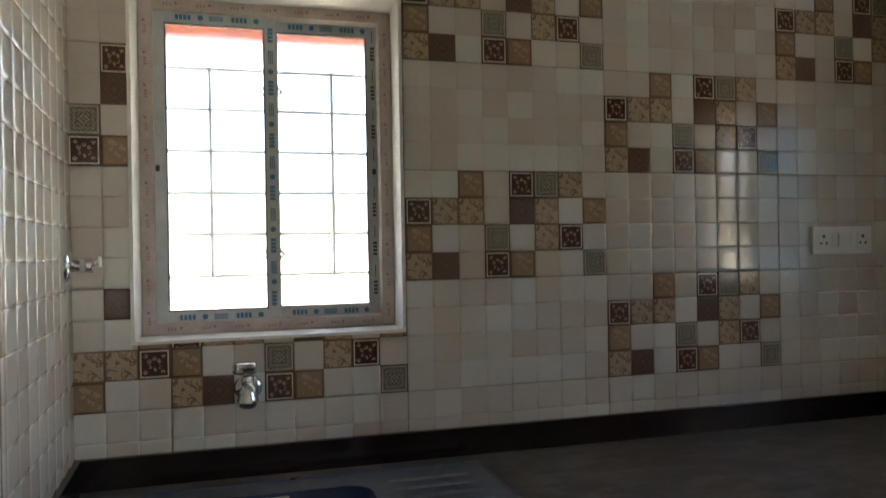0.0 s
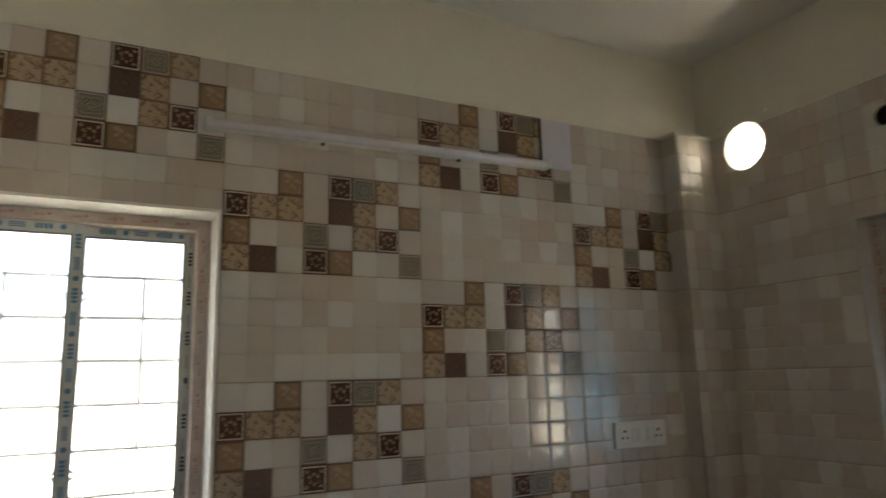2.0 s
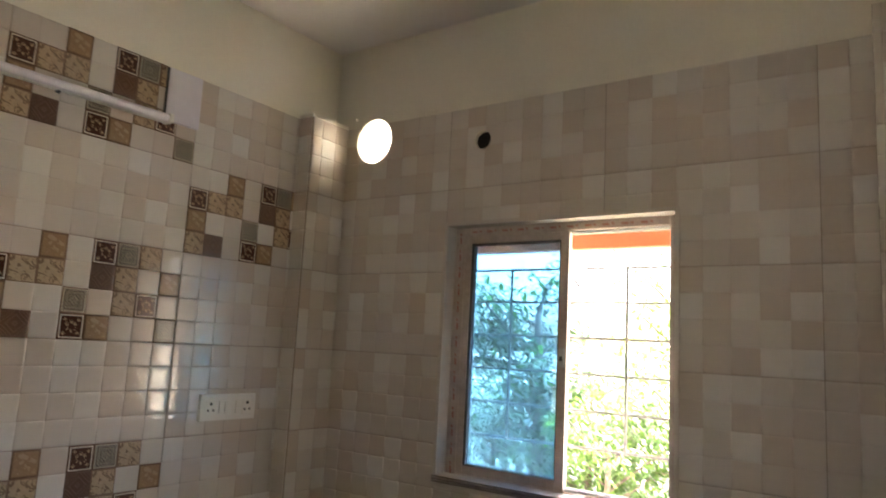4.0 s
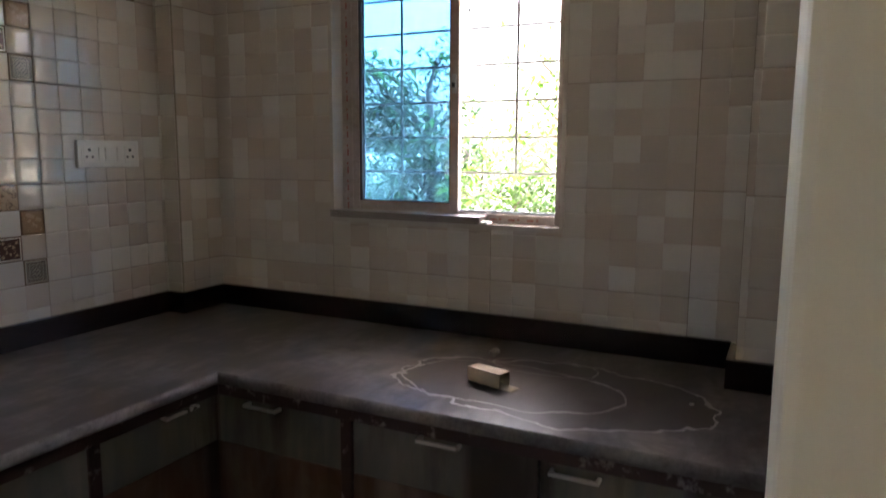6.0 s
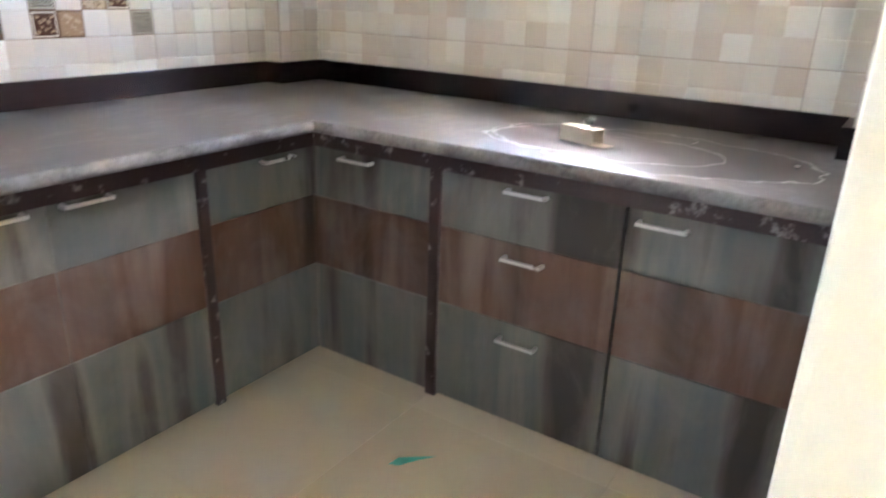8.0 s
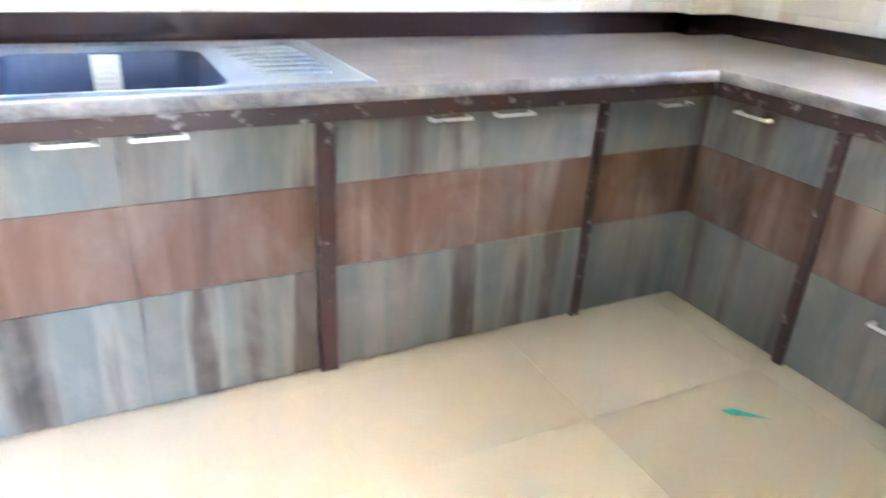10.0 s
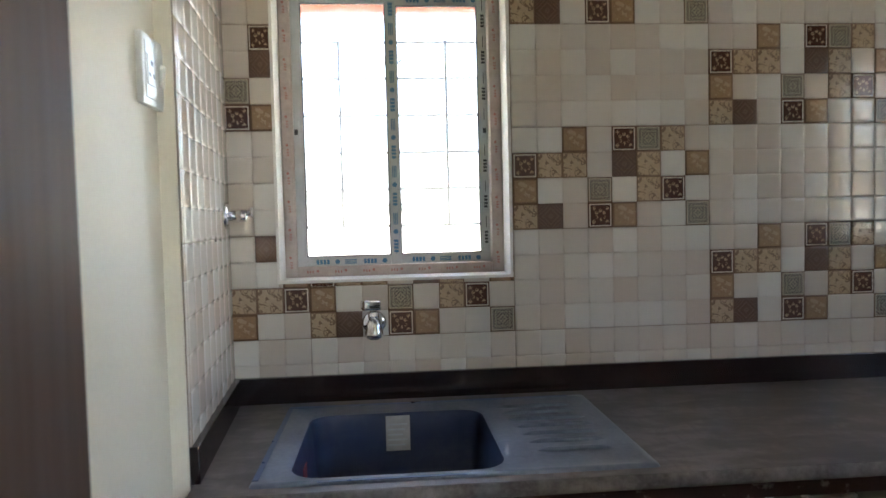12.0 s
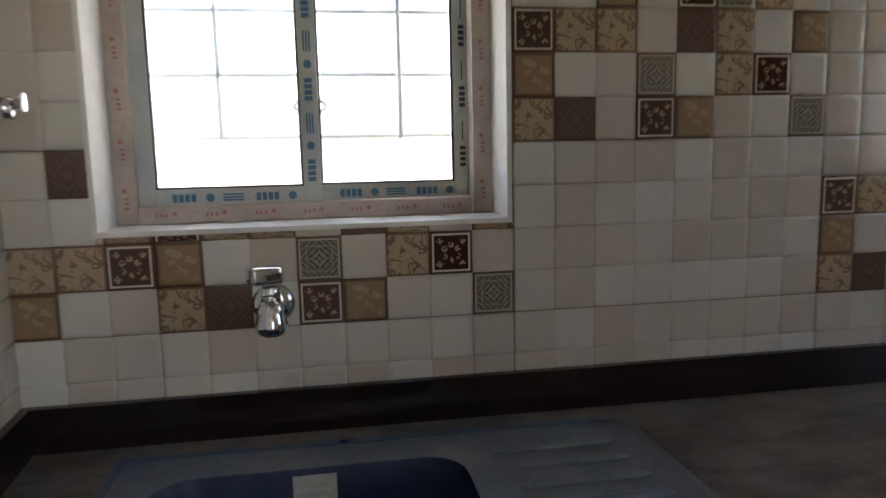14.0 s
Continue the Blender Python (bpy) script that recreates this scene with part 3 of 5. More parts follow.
def bored_geo(verts, faces, uvs, rect, circle):
    """A square cut by a round bore: a fine grid, its rim drawn onto the circle."""
    cu, cv, r = circle
    k = 10
    a, b, c, d = rect
    index = {}
    for i in range(k):
        for j in range(k):
            q = [(a + (b - a) * (i + di) / k, c + (d - c) * (j + dj) / k) for di, dj in ((0, 0), (1, 0), (1, 1), (0, 1))]
            if all((u - cu) ** 2 + (v - cv) ** 2 < r * r for u, v in q):
                continue
            ids = []
            for (di, dj), (u, v) in zip(((0, 0), (1, 0), (1, 1), (0, 1)), q):
                key = (i + di, j + dj)
                if key not in index:
                    rr = math.hypot(u - cu, v - cv)
                    if rr < r:
                        u, v = cu + (u - cu) * r / rr, cv + (v - cv) * r / rr
                    rim = key[0] in (0, k) or key[1] in (0, k)
                    index[key] = len(verts)
                    verts.append((u, v, 0.0042 if rim else 0.0056))
                    uvs.append(((u - a) / (b - a), (v - c) / (d - c)))
                ids.append(index[key])
            faces.append(tuple(ids))


def flat_mesh(name, verts, faces, uvs, mat):
    me = bpy.data.meshes.new(name)
    me.from_pydata(verts, [], faces)
    layer = me.uv_layers.new(name="UVMap")
    flat = np.array([uvs[lp.vertex_index] for lp in me.loops], dtype=float).ravel()
    layer.data.foreach_set("uv", flat)
    me.polygons.foreach_set("use_smooth", [True] * len(me.polygons))
    me.materials.append(mat)
    return me


DECOR_MESH = {}
PLAIN_MESH = []


def decor_mesh(kind):
    if kind not in DECOR_MESH:
        v, f, t = [], [], []
        square_geo(v, f, t, (0, CELL, 0, CELL), random.Random(5))
        DECOR_MESH[kind] = flat_mesh("decorated_square", v, f, t, DECOR[kind])
    return DECOR_MESH[kind]


def plain_mesh(i):
    if not PLAIN_MESH:
        for s in range(6):
            rng = random.Random(40 + s)
            v, f, t = [], [], []
            for x in range(8):
                for y in range(4):
                    square_geo(v, f, t, (x * CELL, x * CELL + CELL, y * CELL, y * CELL + CELL), rng,
                               (0.0011 * (x == 0), 0.0011 * (x == 7), 0.0011 * (y == 0), 0.0011 * (y == 3)))
            PLAIN_MESH.append(flat_mesh("wall_tile", v, f, t, GLAZE))
    return PLAIN_MESH[i % 6]


def joint_strips(owner, m, us, vs, holes):
    """Dark cement in the joints between the tiles, a little below their faces."""
    h = 0.0016
    lines = [(u - h, u + h, vs[0], vs[-1]) for u in us[1:-1]] + [(us[0], us[0] + h, vs[0], vs[-1]), (us[-1] - h, us[-1], vs[0], vs[-1])]
    lines += [(us[0], us[-1], v - h, v + h) for v in vs[1:-1]]
    bm = bmesh.new()
    for k, line in enumerate(lines):
        rects = [line]
        for o in holes:
            rects = [r for q in rects for r in cut(q, o)]
        for a, b, c, d in rects:
            box(bm, a, b, c, d, 0.0002, 0.0024 + 0.0001 * (k % 2))
    bm.transform(m)
    part("joint", bm, GROUT, owner, "dark cement joints")


def cut(q, o):
    a, b, c, d = q
    if b <= o[0] or a >= o[1] or d <= o[2] or c >= o[3]:
        return [q]
    if b - a < d - c:
        out = [(a, b, c, o[2]), (a, b, o[3], d)]
    else:
        out = [(a, o[0], c, d), (o[1], b, c, d)]
    return [r for r in out if r[1] - r[0] > 1e-4 and r[3] - r[2] > 1e-4]


def tile_wall(owner, m, us, vs, holes=(), decor=None, circles=()):
    """Lays 600 x 300 tiles of 8 x 4 squares between the joints us and vs of a wall's own frame m."""
    decor = decor or {}
    joint_strips(owner, m, us, vs, list(holes) + [(c[0] - c[2], c[0] + c[2], c[1] - c[2], c[1] + c[2]) for c in circles])
    for i, (u0, u1) in enumerate(zip(us, us[1:])):
        for j, (v0, v1) in enumerate(zip(vs, vs[1:])):
            rng = random.Random(i * 31 + j * 7 + int(m.translation.x * 100))
            rows, shift = decor.get((i, j), (None, 0))
            touched = any(not (u1 <= h[0] or u0 >= h[1] or v1 <= h[2] or v0 >= h[3]) for h in holes) or \
                any(u0 - c[2] < c[0] < u1 + c[2] and v0 - c[2] < c[1] < v1 + c[2] for c in circles)
            full = abs(u1 - u0 - 0.6) < 1e-4 and abs(v1 - v0 - 0.3) < 1e-4
            place = m @ Matrix.Translation((u0, v0, 0))
            if full and not touched and not rows:
                ob = mesh_part("wall_tile", plain_mesh(rng.randrange(6)), None, owner)
                ob.matrix_basis = place
                continue
            verts, faces, uvs, prints = [], [], [], []
            cut_left = (u1 - u0 < 0.599) and i == 0
            cut_low = (v1 - v0 < 0.299) and j == 0
            for x in range(8):
                for y in range(4):
                    a = u1 - (8 - x) * CELL if cut_left else u0 + x * CELL
                    c = v1 - (4 - y) * CELL if cut_low else v0 + y * CELL
                    a0, b0, c0, d0 = max(a, u0), min(a + CELL, u1), max(c, v0), min(c + CELL, v1)
                    if b0 - a0 < 0.004 or d0 - c0 < 0.004:
                        continue
                    rects = [(a0, b0, c0, d0)]
                    for h in holes:
                        rects = minus(rects, h)
                    for q in rects:
                        g = tuple(0.0011 if abs(e - f) < 1e-6 else 0.0 for e, f in zip(q, (u0, u1, v0, v1)))
                        loc = (q[0] - u0, q[1] - u0, q[2] - v0, q[3] - v0)
                        hit = [k for k in circles if math.hypot(max(q[0] - k[0], k[0] - q[1], 0), max(q[2] - k[1], k[1] - q[3], 0)) < k[2]]
                        col = x + shift
                        mark = rows[3 - y][col] if rows and 0 <= col < 8 else "."
                        if mark != ".":
                            prints.append((KIND[mark], loc))
                        elif hit:
                            bored_geo(verts, faces, uvs, loc, (hit[0][0] - u0, hit[0][1] - v0, hit[0][2]))
                        else:
                            square_geo(verts, faces, uvs, loc, rng, g)
            if not faces:
                continue
            ob = mesh_part("wall_tile", flat_mesh("wall_tile", verts, faces, uvs, GLAZE), None, owner)
            ob.matrix_basis = place
            for kind, loc in prints:
                whole = abs(loc[1] - loc[0] - CELL) < 1e-4 and abs(loc[3] - loc[2] - CELL) < 1e-4
                if whole:
                    sq = mesh_part("decorated_square", decor_mesh(kind), None, ob)
                    sq.matrix_basis = place @ Matrix.Translation((loc[0], loc[2], 0.0003))
                else:
                    v, f, t = [], [], []
                    square_geo(v, f, t, loc, rng)
                    sq = mesh_part("decorated_square", flat_mesh("decorated_square", v, f, t, DECOR[kind]), None, ob)
                    sq.matrix_basis = place


VROWS = [ZS, 0.985, 1.285, 1.585, 1.885, 2.185, 2.485]
DEC = (PATTERN, 0)
tile_wall(wall_north, frame_of((0, -1, 0), (0, 0, 0)), [0.0, 0.225, 0.825, 1.425, 2.025, 2.49], VROWS,
          holes=[(WA[0], WA[1], WA[2], WA[3])],
          decor={(0, 1): (TURNED, 0), (0, 3): (PATTERN, -2), (1, 1): DEC, (1, 3): DEC, (1, 5): DEC, (2, 2): DEC, (2, 4): DEC,
                 (3, 1): DEC, (3, 3): DEC, (3, 5): DEC, (4, 4): DEC})
uB = lambda y: -y
tile_wall(wall_east, frame_of((-1, 0, 0), (XB, 0, 0)), [0.074, 0.598, 1.198, 1.798, 1.936], VROWS,
          holes=[(uB(WBY[0]), uB(WBY[1]), WBY[2], WBY[3])], circles=[(uB(HC[0]), HC[1], HR), (uB(KC[0]), KC[1], KR)])
tile_wall(wall_corner_pier, frame_of((0, -1, 0), (2.49, -0.074, 0)), [0.0, XB - 2.49], VROWS)
tile_wall(wall_corner_pier, frame_of((-1, 0, 0), (2.49, 0, 0)), [0.0, 0.074], VROWS)
tile_wall(wall_end_pier, frame_of((-1, 0, 0), (2.51, -1.936, 0)), [0.0, 0.094], VROWS)
tile_wall(wall_west, WROT @ frame_of((1, 0, 0), (0, -0.62, 0)), [0.0, 0.02, 0.62], VROWS)

FT = 0.6
bmf = B(0.0004, FT - 0.0004, 0.0004, FT - 0.0004, -0.006, 0.0)
fme = bpy.data.meshes.new("floor_tile")
bmf.to_mesh(fme)
bmf.free()
fme.materials.append(FLOORT)
for i in range(-3, 5):
    for j in range(-9, 1):
        x, y = 0.25 + i * FT - FT * 0.0, -0.42 + j * FT
        if x < -1.65 or x > 2.7 or y > 0.05 or y < -5.2 or x + FT > XB + TH:
            continue
        ob = mesh_part("floor_tile", fme, None, floor)
        ob.matrix_basis = Matrix.Translation((x, y, 0))


# ---- windows ----
def print_marks(parent, m, length, seed):
    """Blue wording on the protective film, as plain bars and dots along a member."""
    rng = random.Random(seed)
    bm = bmesh.new()
    s = 0.03
    k = 0
    while s < length - 0.04:
        if k % 3 == 0:
            for q in range(4):
                box(bm, s + q * 0.0105, s + q * 0.0105 + 0.008, -0.007, 0.007, 0, 0.0006)
            box(bm, s - 0.003, s - 0.001, -0.001, 0.001, 0, 0.0004)
            s += 0.058
        elif k % 3 == 1:
            lathe(bm, [(0.0075, 0.0), (0.0075, 0.0007)], Matrix.Translation((s + 0.006, 0, 0)), 14)
            s += 0.028
        else:
            for q in range(3):
                box(bm, s, s + 0.036, -0.0065 + q * 0.005, -0.0035 + q * 0.005, 0, 0.0006)
            s += 0.058
        k += 1
    bm.transform(m)
    return part("film_print", bm, BLUEPRINT, parent, "blue print on the film")


def red_marks(parent, m, length, bold=False):
    bm = bmesh.new()
    s = 0.04
    while bold and s < length - 0.03:
        box(bm, s - 0.012, s + 0.010, -0.0045, 0.0015, 0, 0.0006)
        box(bm, s + 0.018, s + 0.026, -0.003, 0.003, 0, 0.0005)
        s += 0.062
    while s < length - 0.03:
        lathe(bm, [(0.004, 0.0), (0.004, 0.0006)], Matrix.Translation((s + 0.02, 0.002, 0)), 12)
        for q in range(3):
            box(bm, s - 0.012 + q * 0.008, s - 0.008 + q * 0.008, -0.004, 0.003, 0, 0.0005)
        s += 0.085
    bm.transform(m)
    return part("film_print", bm, FILMRED, parent, "faded red print on the film")


def along(origin, u, w):
    u, w = Vector(u), Vector(w)
    v = w.cross(u)
    return Matrix(((u.x, v.x, w.x, origin[0]), (u.y, v.y, w.y, origin[1]), (u.z, v.z, w.z, origin[2]), (0, 0, 0, 1)))


def grille(at, m, u0, u1, v0, v1, levels, uprights, mid, r, iron):
    """Welded window grille: level bars, short uprights and two diamonds."""
    g = thing("window_grille", at, "thin painted iron grille bars outside the window", "window grille")
    for v in levels:
        b = rod(bmesh.new(), (u0, v, 0), (u1, v, 0), r, 10)
        b.transform(m)
        part("level_bar", b, iron, g, smooth=True)
    for u in uprights:
        b = rod(bmesh.new(), (u, levels[-1] - 0.006, 0.008), (u, levels[0] + 0.006, 0.007), r, 10)
        b.transform(m)
        part("upright_bar", b, iron, g, smooth=True)
    for v in ((levels[0] + levels[1]) / 2, (levels[-1] + levels[-2]) / 2):
        b = bmesh.new()
        pts = [(mid - 0.032, v), (mid, v + 0.028), (mid + 0.032, v), (mid, v - 0.028)]
        for (a, c), (d, e) in zip(pts, pts[1:] + pts[:1]):
            rod(b, (a, c, 0.004), (d, e, 0.004), r * 0.8, 8)
        b.transform(m)
        part("diamond", b, iron, g, smooth=True)
    for u in (u0, u1):
        b = rod(bmesh.new(), (u, v0, 0), (u, v1, 0), 0.005, 10)
        b.transform(m)
        part("side_bar", b, iron, g, smooth=True)
    return g


def sash(owner, name, m, u0, u1, v0, v1, w, glassmat, stile=0.032, mat=FRAMEALU, gasket=0.004, lock=None):
    """A sliding sash: two stiles, two rails, a pane and its rubber gasket."""
    s = part(name, B(u0, u0 + stile, v0, v1, w, w + 0.022, bevel=0.002), mat, owner)
    s.data.transform(m)
    for a, b, c, d in ((u1 - stile, u1, v0, v1), (u0 + stile, u1 - stile, v0, v0 + stile), (u0 + stile, u1 - stile, v1 - stile, v1)):
        q = B(a, b, c, d, w + 0.001, w + 0.021, bevel=0.0015)
        q.transform(m)
        part("sash_rail", q, mat, s)
    q = B(u0 + stile - 0.004, u1 - stile + 0.004, v0 + stile - 0.004, v1 - stile + 0.004, w + 0.009, w + 0.013)
    q.transform(m)
    pane = part("pane", q, glassmat, s)
    pane.visible_shadow = False
    bm = bmesh.new()
    for a, b, c, d in ((u0 + stile, u0 + stile + gasket, v0 + stile, v1 - stile), (u1 - stile - 0.004, u1 - stile, v0 + stile, v1 - stile),
                       (u0 + stile, u1 - stile, v0 + stile, v0 + stile + 0.004), (u0 + stile, u1 - stile, v1 - stile - gasket, v1 - stile)):
        box(bm, a, b, c, d, w + 0.013, w + 0.019)
    bm.transform(m)
    part("gasket", bm, BLACKPRINT, s, "black rubber gasket")
    if lock is not None:
        bm = B(lock - 0.009, lock + 0.009, (v0 + v1) / 2 - 0.03, (v0 + v1) / 2 + 0.03, w + 0.021, w + 0.026, bevel=0.002)
        bm.transform(m)
        part("latch", bm, FRAMEALU, s)
        bm = B(lock - 0.005, lock + 0.005, (v0 + v1) / 2 - 0.012, (v0 + v1) / 2 + 0.004, w + 0.026, w + 0.031, bevel=0.001)
        bm.transform(m)
        part("latch_tongue", bm, BLACKPRINT, s)
    return s


# north window, closed, with film-wrapped frame
mA = frame_of((0, -1, 0), (0, 0, 0))
x0, x1, z0, z1 = WA
window_1 = tagged(new("window_1"), "closed two-pane sliding aluminium window, frame wrapped in printed film", "window", "", "structure")
window_1.location = ((x0 + x1) / 2, 0, z0)
rv = 0.005
for a, b, c, d in ((x0 - 0.004, x0 + rv, z0 - 0.004, z1 + 0.004), (x1 - rv, x1 + 0.004, z0 - 0.004, z1 + 0.004), (x0 + rv, x1 - rv, z0 - 0.004, z0 + rv), (x0 + rv, x1 - rv, z1 - rv, z1 + 0.004)):
    q = B(a, b, c, d, -0.13, 0.0085, bevel=0.001)
    q.transform(mA)
    part("reveal_lining", q, TRIMW, window_1, "white marble reveal edge")
fw, fo = 0.036, 0.005
for a, b, c, d, h in ((x0 + fo, x0 + fo + fw, z0 + fo, z1 - fo, 0), (x1 - fo - fw, x1 - fo, z0 + fo, z1 - fo, 0),
                      (x0 + fo + fw, x1 - fo - fw, z0 + fo, z0 + fo + fw - 0.004, 1), (x0 + fo + fw, x1 - fo - fw, z1 - fo - fw + 0.004, z1 - fo, 1)):
    q = B(a, b, c, d, -0.17, -0.100, bevel=0.003)
    q.transform(mA)
    fr = part("frame_member", q, FILM, window_1, "pinkish film-wrapped frame")
    if h:
        red_marks(fr, along((a, 0.0998, (c + d) / 2), (1, 0, 0), (0, -1, 0)), b - a)
    else:
        red_marks(fr, along(((a + b) / 2, 0.0998, c), (0, 0, 1), (0, -1, 0)), d - c)
gx0, gx1, gz0, gz1 = x0 + fo + fw - 0.004, x1 - fo - fw + 0.004, z0 + fo + fw - 0.008, z1 - fo - fw + 0.008
mid = (gx0 + gx1) / 2 + 0.002
s1 = sash(window_1, "sash", mA, gx0, mid + 0.016, gz0, gz1, -0.136, GLASSCLEAR, lock=gx0 + 0.012)
s2 = sash(window_1, "sash", mA, mid - 0.016, gx1, gz0, gz1, -0.162, GLASSCLEAR, lock=gx1 - 0.016)
yf = 0.1138
print_marks(s1, along((gx0 + 0.03, yf, gz0 + 0.016), (1, 0, 0), (0, -1, 0)), mid - gx0 - 0.03, 1)
print_marks(s1, along((gx0 + 0.03, yf, gz1 - 0.016), (1, 0, 0), (0, -1, 0)), mid - gx0 - 0.03, 2)
print_marks(s1, along((mid, yf, gz0 + 0.01), (0, 0, 1), (0, -1, 0)), gz1 - gz0 - 0.02, 3)
print_marks(s2, along((mid + 0.02, 0.1398, gz0 + 0.016), (1, 0, 0), (0, -1, 0)), gx1 - mid - 0.02, 4)
print_marks(s2, along((mid + 0.02, 0.1398, gz1 - 0.016), (1, 0, 0), (0, -1, 0)), gx1 - mid - 0.02, 5)
bm = bmesh.new()
for k in range(7):
    q = gz0 + 0.06 + k * 0.112
    for e in range(4):
        box(bm, gx1 - 0.021, gx1 - 0.010, 0.1392, 0.1402, q + e * 0.0105, q + e * 0.0105 + 0.007)
    box(bm, gx1 - 0.0165, gx1 - 0.0145, 0.1392, 0.1402, q + 0.05, q + 0.085)
part("film_print", bm, BLACKPRINT, s2, "black print on the film")
LEVELS = [1.88, 1.768, 1.652, 1.536, 1.42, 1.304]
grille((0.48, 0.188, 1.15), frame_of((0, -1, 0), (0, 0.188, 0)), WA[0] + 0.003, WA[1] - 0.003, WA[2] + 0.002, WA[3] - 0.002, LEVELS, [0.317, 0.652], 0.481, 0.0052, GRILLE)

# east window, one blue sash slid over, the other half open
mB = frame_of((-1, 0, 0), (XB, 0, 0))
u0, u1, z0, z1 = 0.598, 1.43, WBY[2], WBY[3]
window_2 = tagged(new("window_2"), "half-open sliding window with one blue tinted sash", "window", "", "structure")
window_2.location = (XB, -(u0 + u1) / 2, z0)
for a, b, c, d in ((u0 - 0.004, u0 + 0.01, z0 - 0.004, z1 + 0.004), (u1 - 0.01, u1 + 0.004, z0 - 0.004, z1 + 0.004), (u0 + 0.01, u1 - 0.01, z0 - 0.004, z0 + 0.012), (u0 + 0.01, u1 - 0.01, z1 - 0.01, z1 + 0.004)):
    q = B(a, b, c, d, -0.085, 0.0085, bevel=0.001)
    q.transform(mB)
    part("reveal_lining", q, REVEAL, window_2, "cream glazed reveal")
for a, b, c, d, h in ((u0 + 0.009, u0 + 0.052, z0 + 0.01, z1 - 0.009, 0), (u1 - 0.042, u1 - 0.009, z0 + 0.01, z1 - 0.009, 0),
                      (u0 + 0.052, u1 - 0.042, z0 + 0.01, z0 + 0.040, 1), (u0 + 0.052, u1 - 0.042, z1 - 0.039, z1 - 0.009, 1)):
    q = B(a, b, c, d, -0.105, -0.050, bevel=0.003)
    q.transform(mB)
    fr = part("frame_member", q, FILM, window_2, "pinkish film-wrapped frame")
    if h:
        red_marks(fr, along((XB + 0.0498, -a, (c + d) / 2), (0, -1, 0), (-1, 0, 0)), b - a, True)
    else:
        red_marks(fr, along((XB + 0.0498, -(a + b) / 2, c), (0, 0, 1), (-1, 0, 0)), d - c, True)
    if h:
        for w in (-0.066, -0.090):
            t = B(a, b, d if c < 1.5 else c - 0.008, d + 0.008 if c < 1.5 else c, w - 0.002, w + 0.002)
            t.transform(mB)
            part("track", t, FRAMEALU, fr)
um = (u0 + u1) / 2
sash(window_2, "sash", mB, u0 + 0.048, um + 0.043, z0 + 0.038, z1 - 0.037, -0.074, GLASSBLUE, stile=0.030, mat=FILM, gasket=0.010, lock=um + 0.027)
sash(window_2, "sash", mB, u0 + 0.048, um + 0.033, z0 + 0.038, z1 - 0.037, -0.0985, GLASSBLUE, stile=0.030, mat=FILM)
LEVB = [1.905, 1.79, 1.672, 1.554, 1.436, 1.318]
grille((XB + 0.145, -um, 1.15), frame_of((-1, 0, 0), (XB + 0.147, 0, 0)), u0 + 0.003, u1 - 0.003, z0 + 0.002, z1 - 0.002, LEVB, [0.80, 1.225], um + 0.01, 0.0048, GRILLESHADED)

track = thing("sill_profile", (XB - 0.02, -0.88, z0 + 0.012), "loose ribbed aluminium track profile lying on the sill", "profile")
bm = bmesh.new()
for k in range(3):
    box(bm, XB - 0.022, XB + 0.055, -0.600, -1.165, z0 + 0.0125 + k * 0.0085, z0 + 0.0185 + k * 0.0085, bevel=0.0015)
part("rib", bm, TRACKALU, track)
part("web", B(XB - 0.014, XB + 0.050, -0.602, -1.163, z0 + 0.0120, z0 + 0.034), TRACKALU, track)
part("end_cap", B(XB - 0.018, XB + 0.03, -1.165, -1.19, z0 + 0.0125, z0 + 0.020, bevel=0.001), TRIMW, track, "white bent end")

# sunshades over the windows
bm = B(-0.3, 1.15, TH, 0.56, 2.12, 2.20)
shade = thing("sunshade", (0.45, TH, 2.1), "concrete window sunshade with an orange painted edge", "sunshade", "sunshades over the windows")
part("slab", bm, CEMENT, shade)
part("painted_edge", B(-0.3, 1.15, 0.50, 0.565, 2.06, 2.205), ORANGE, shade, "orange painted edge")
shade = thing("sunshade", (XB + TH, -1.0, 2.1), "concrete window sunshade with an orange painted edge", "sunshade", "sunshades over the windows")
part("slab", B(XB + TH, XB + TH + 0.42, -1.85, -0.25, 2.12, 2.21), CEMENT, shade)
part("painted_edge", B(XB + TH + 0.36, XB + TH + 0.425, -1.85, -0.25, 2.04, 2.215), ORANGE, shade, "orange painted edge")

# ---- outdoors ----
ground = structure("ground", B(-900, 900, -900, 900, -0.9, -0.5), SOIL, "weedy soil ground round the house", "ground")


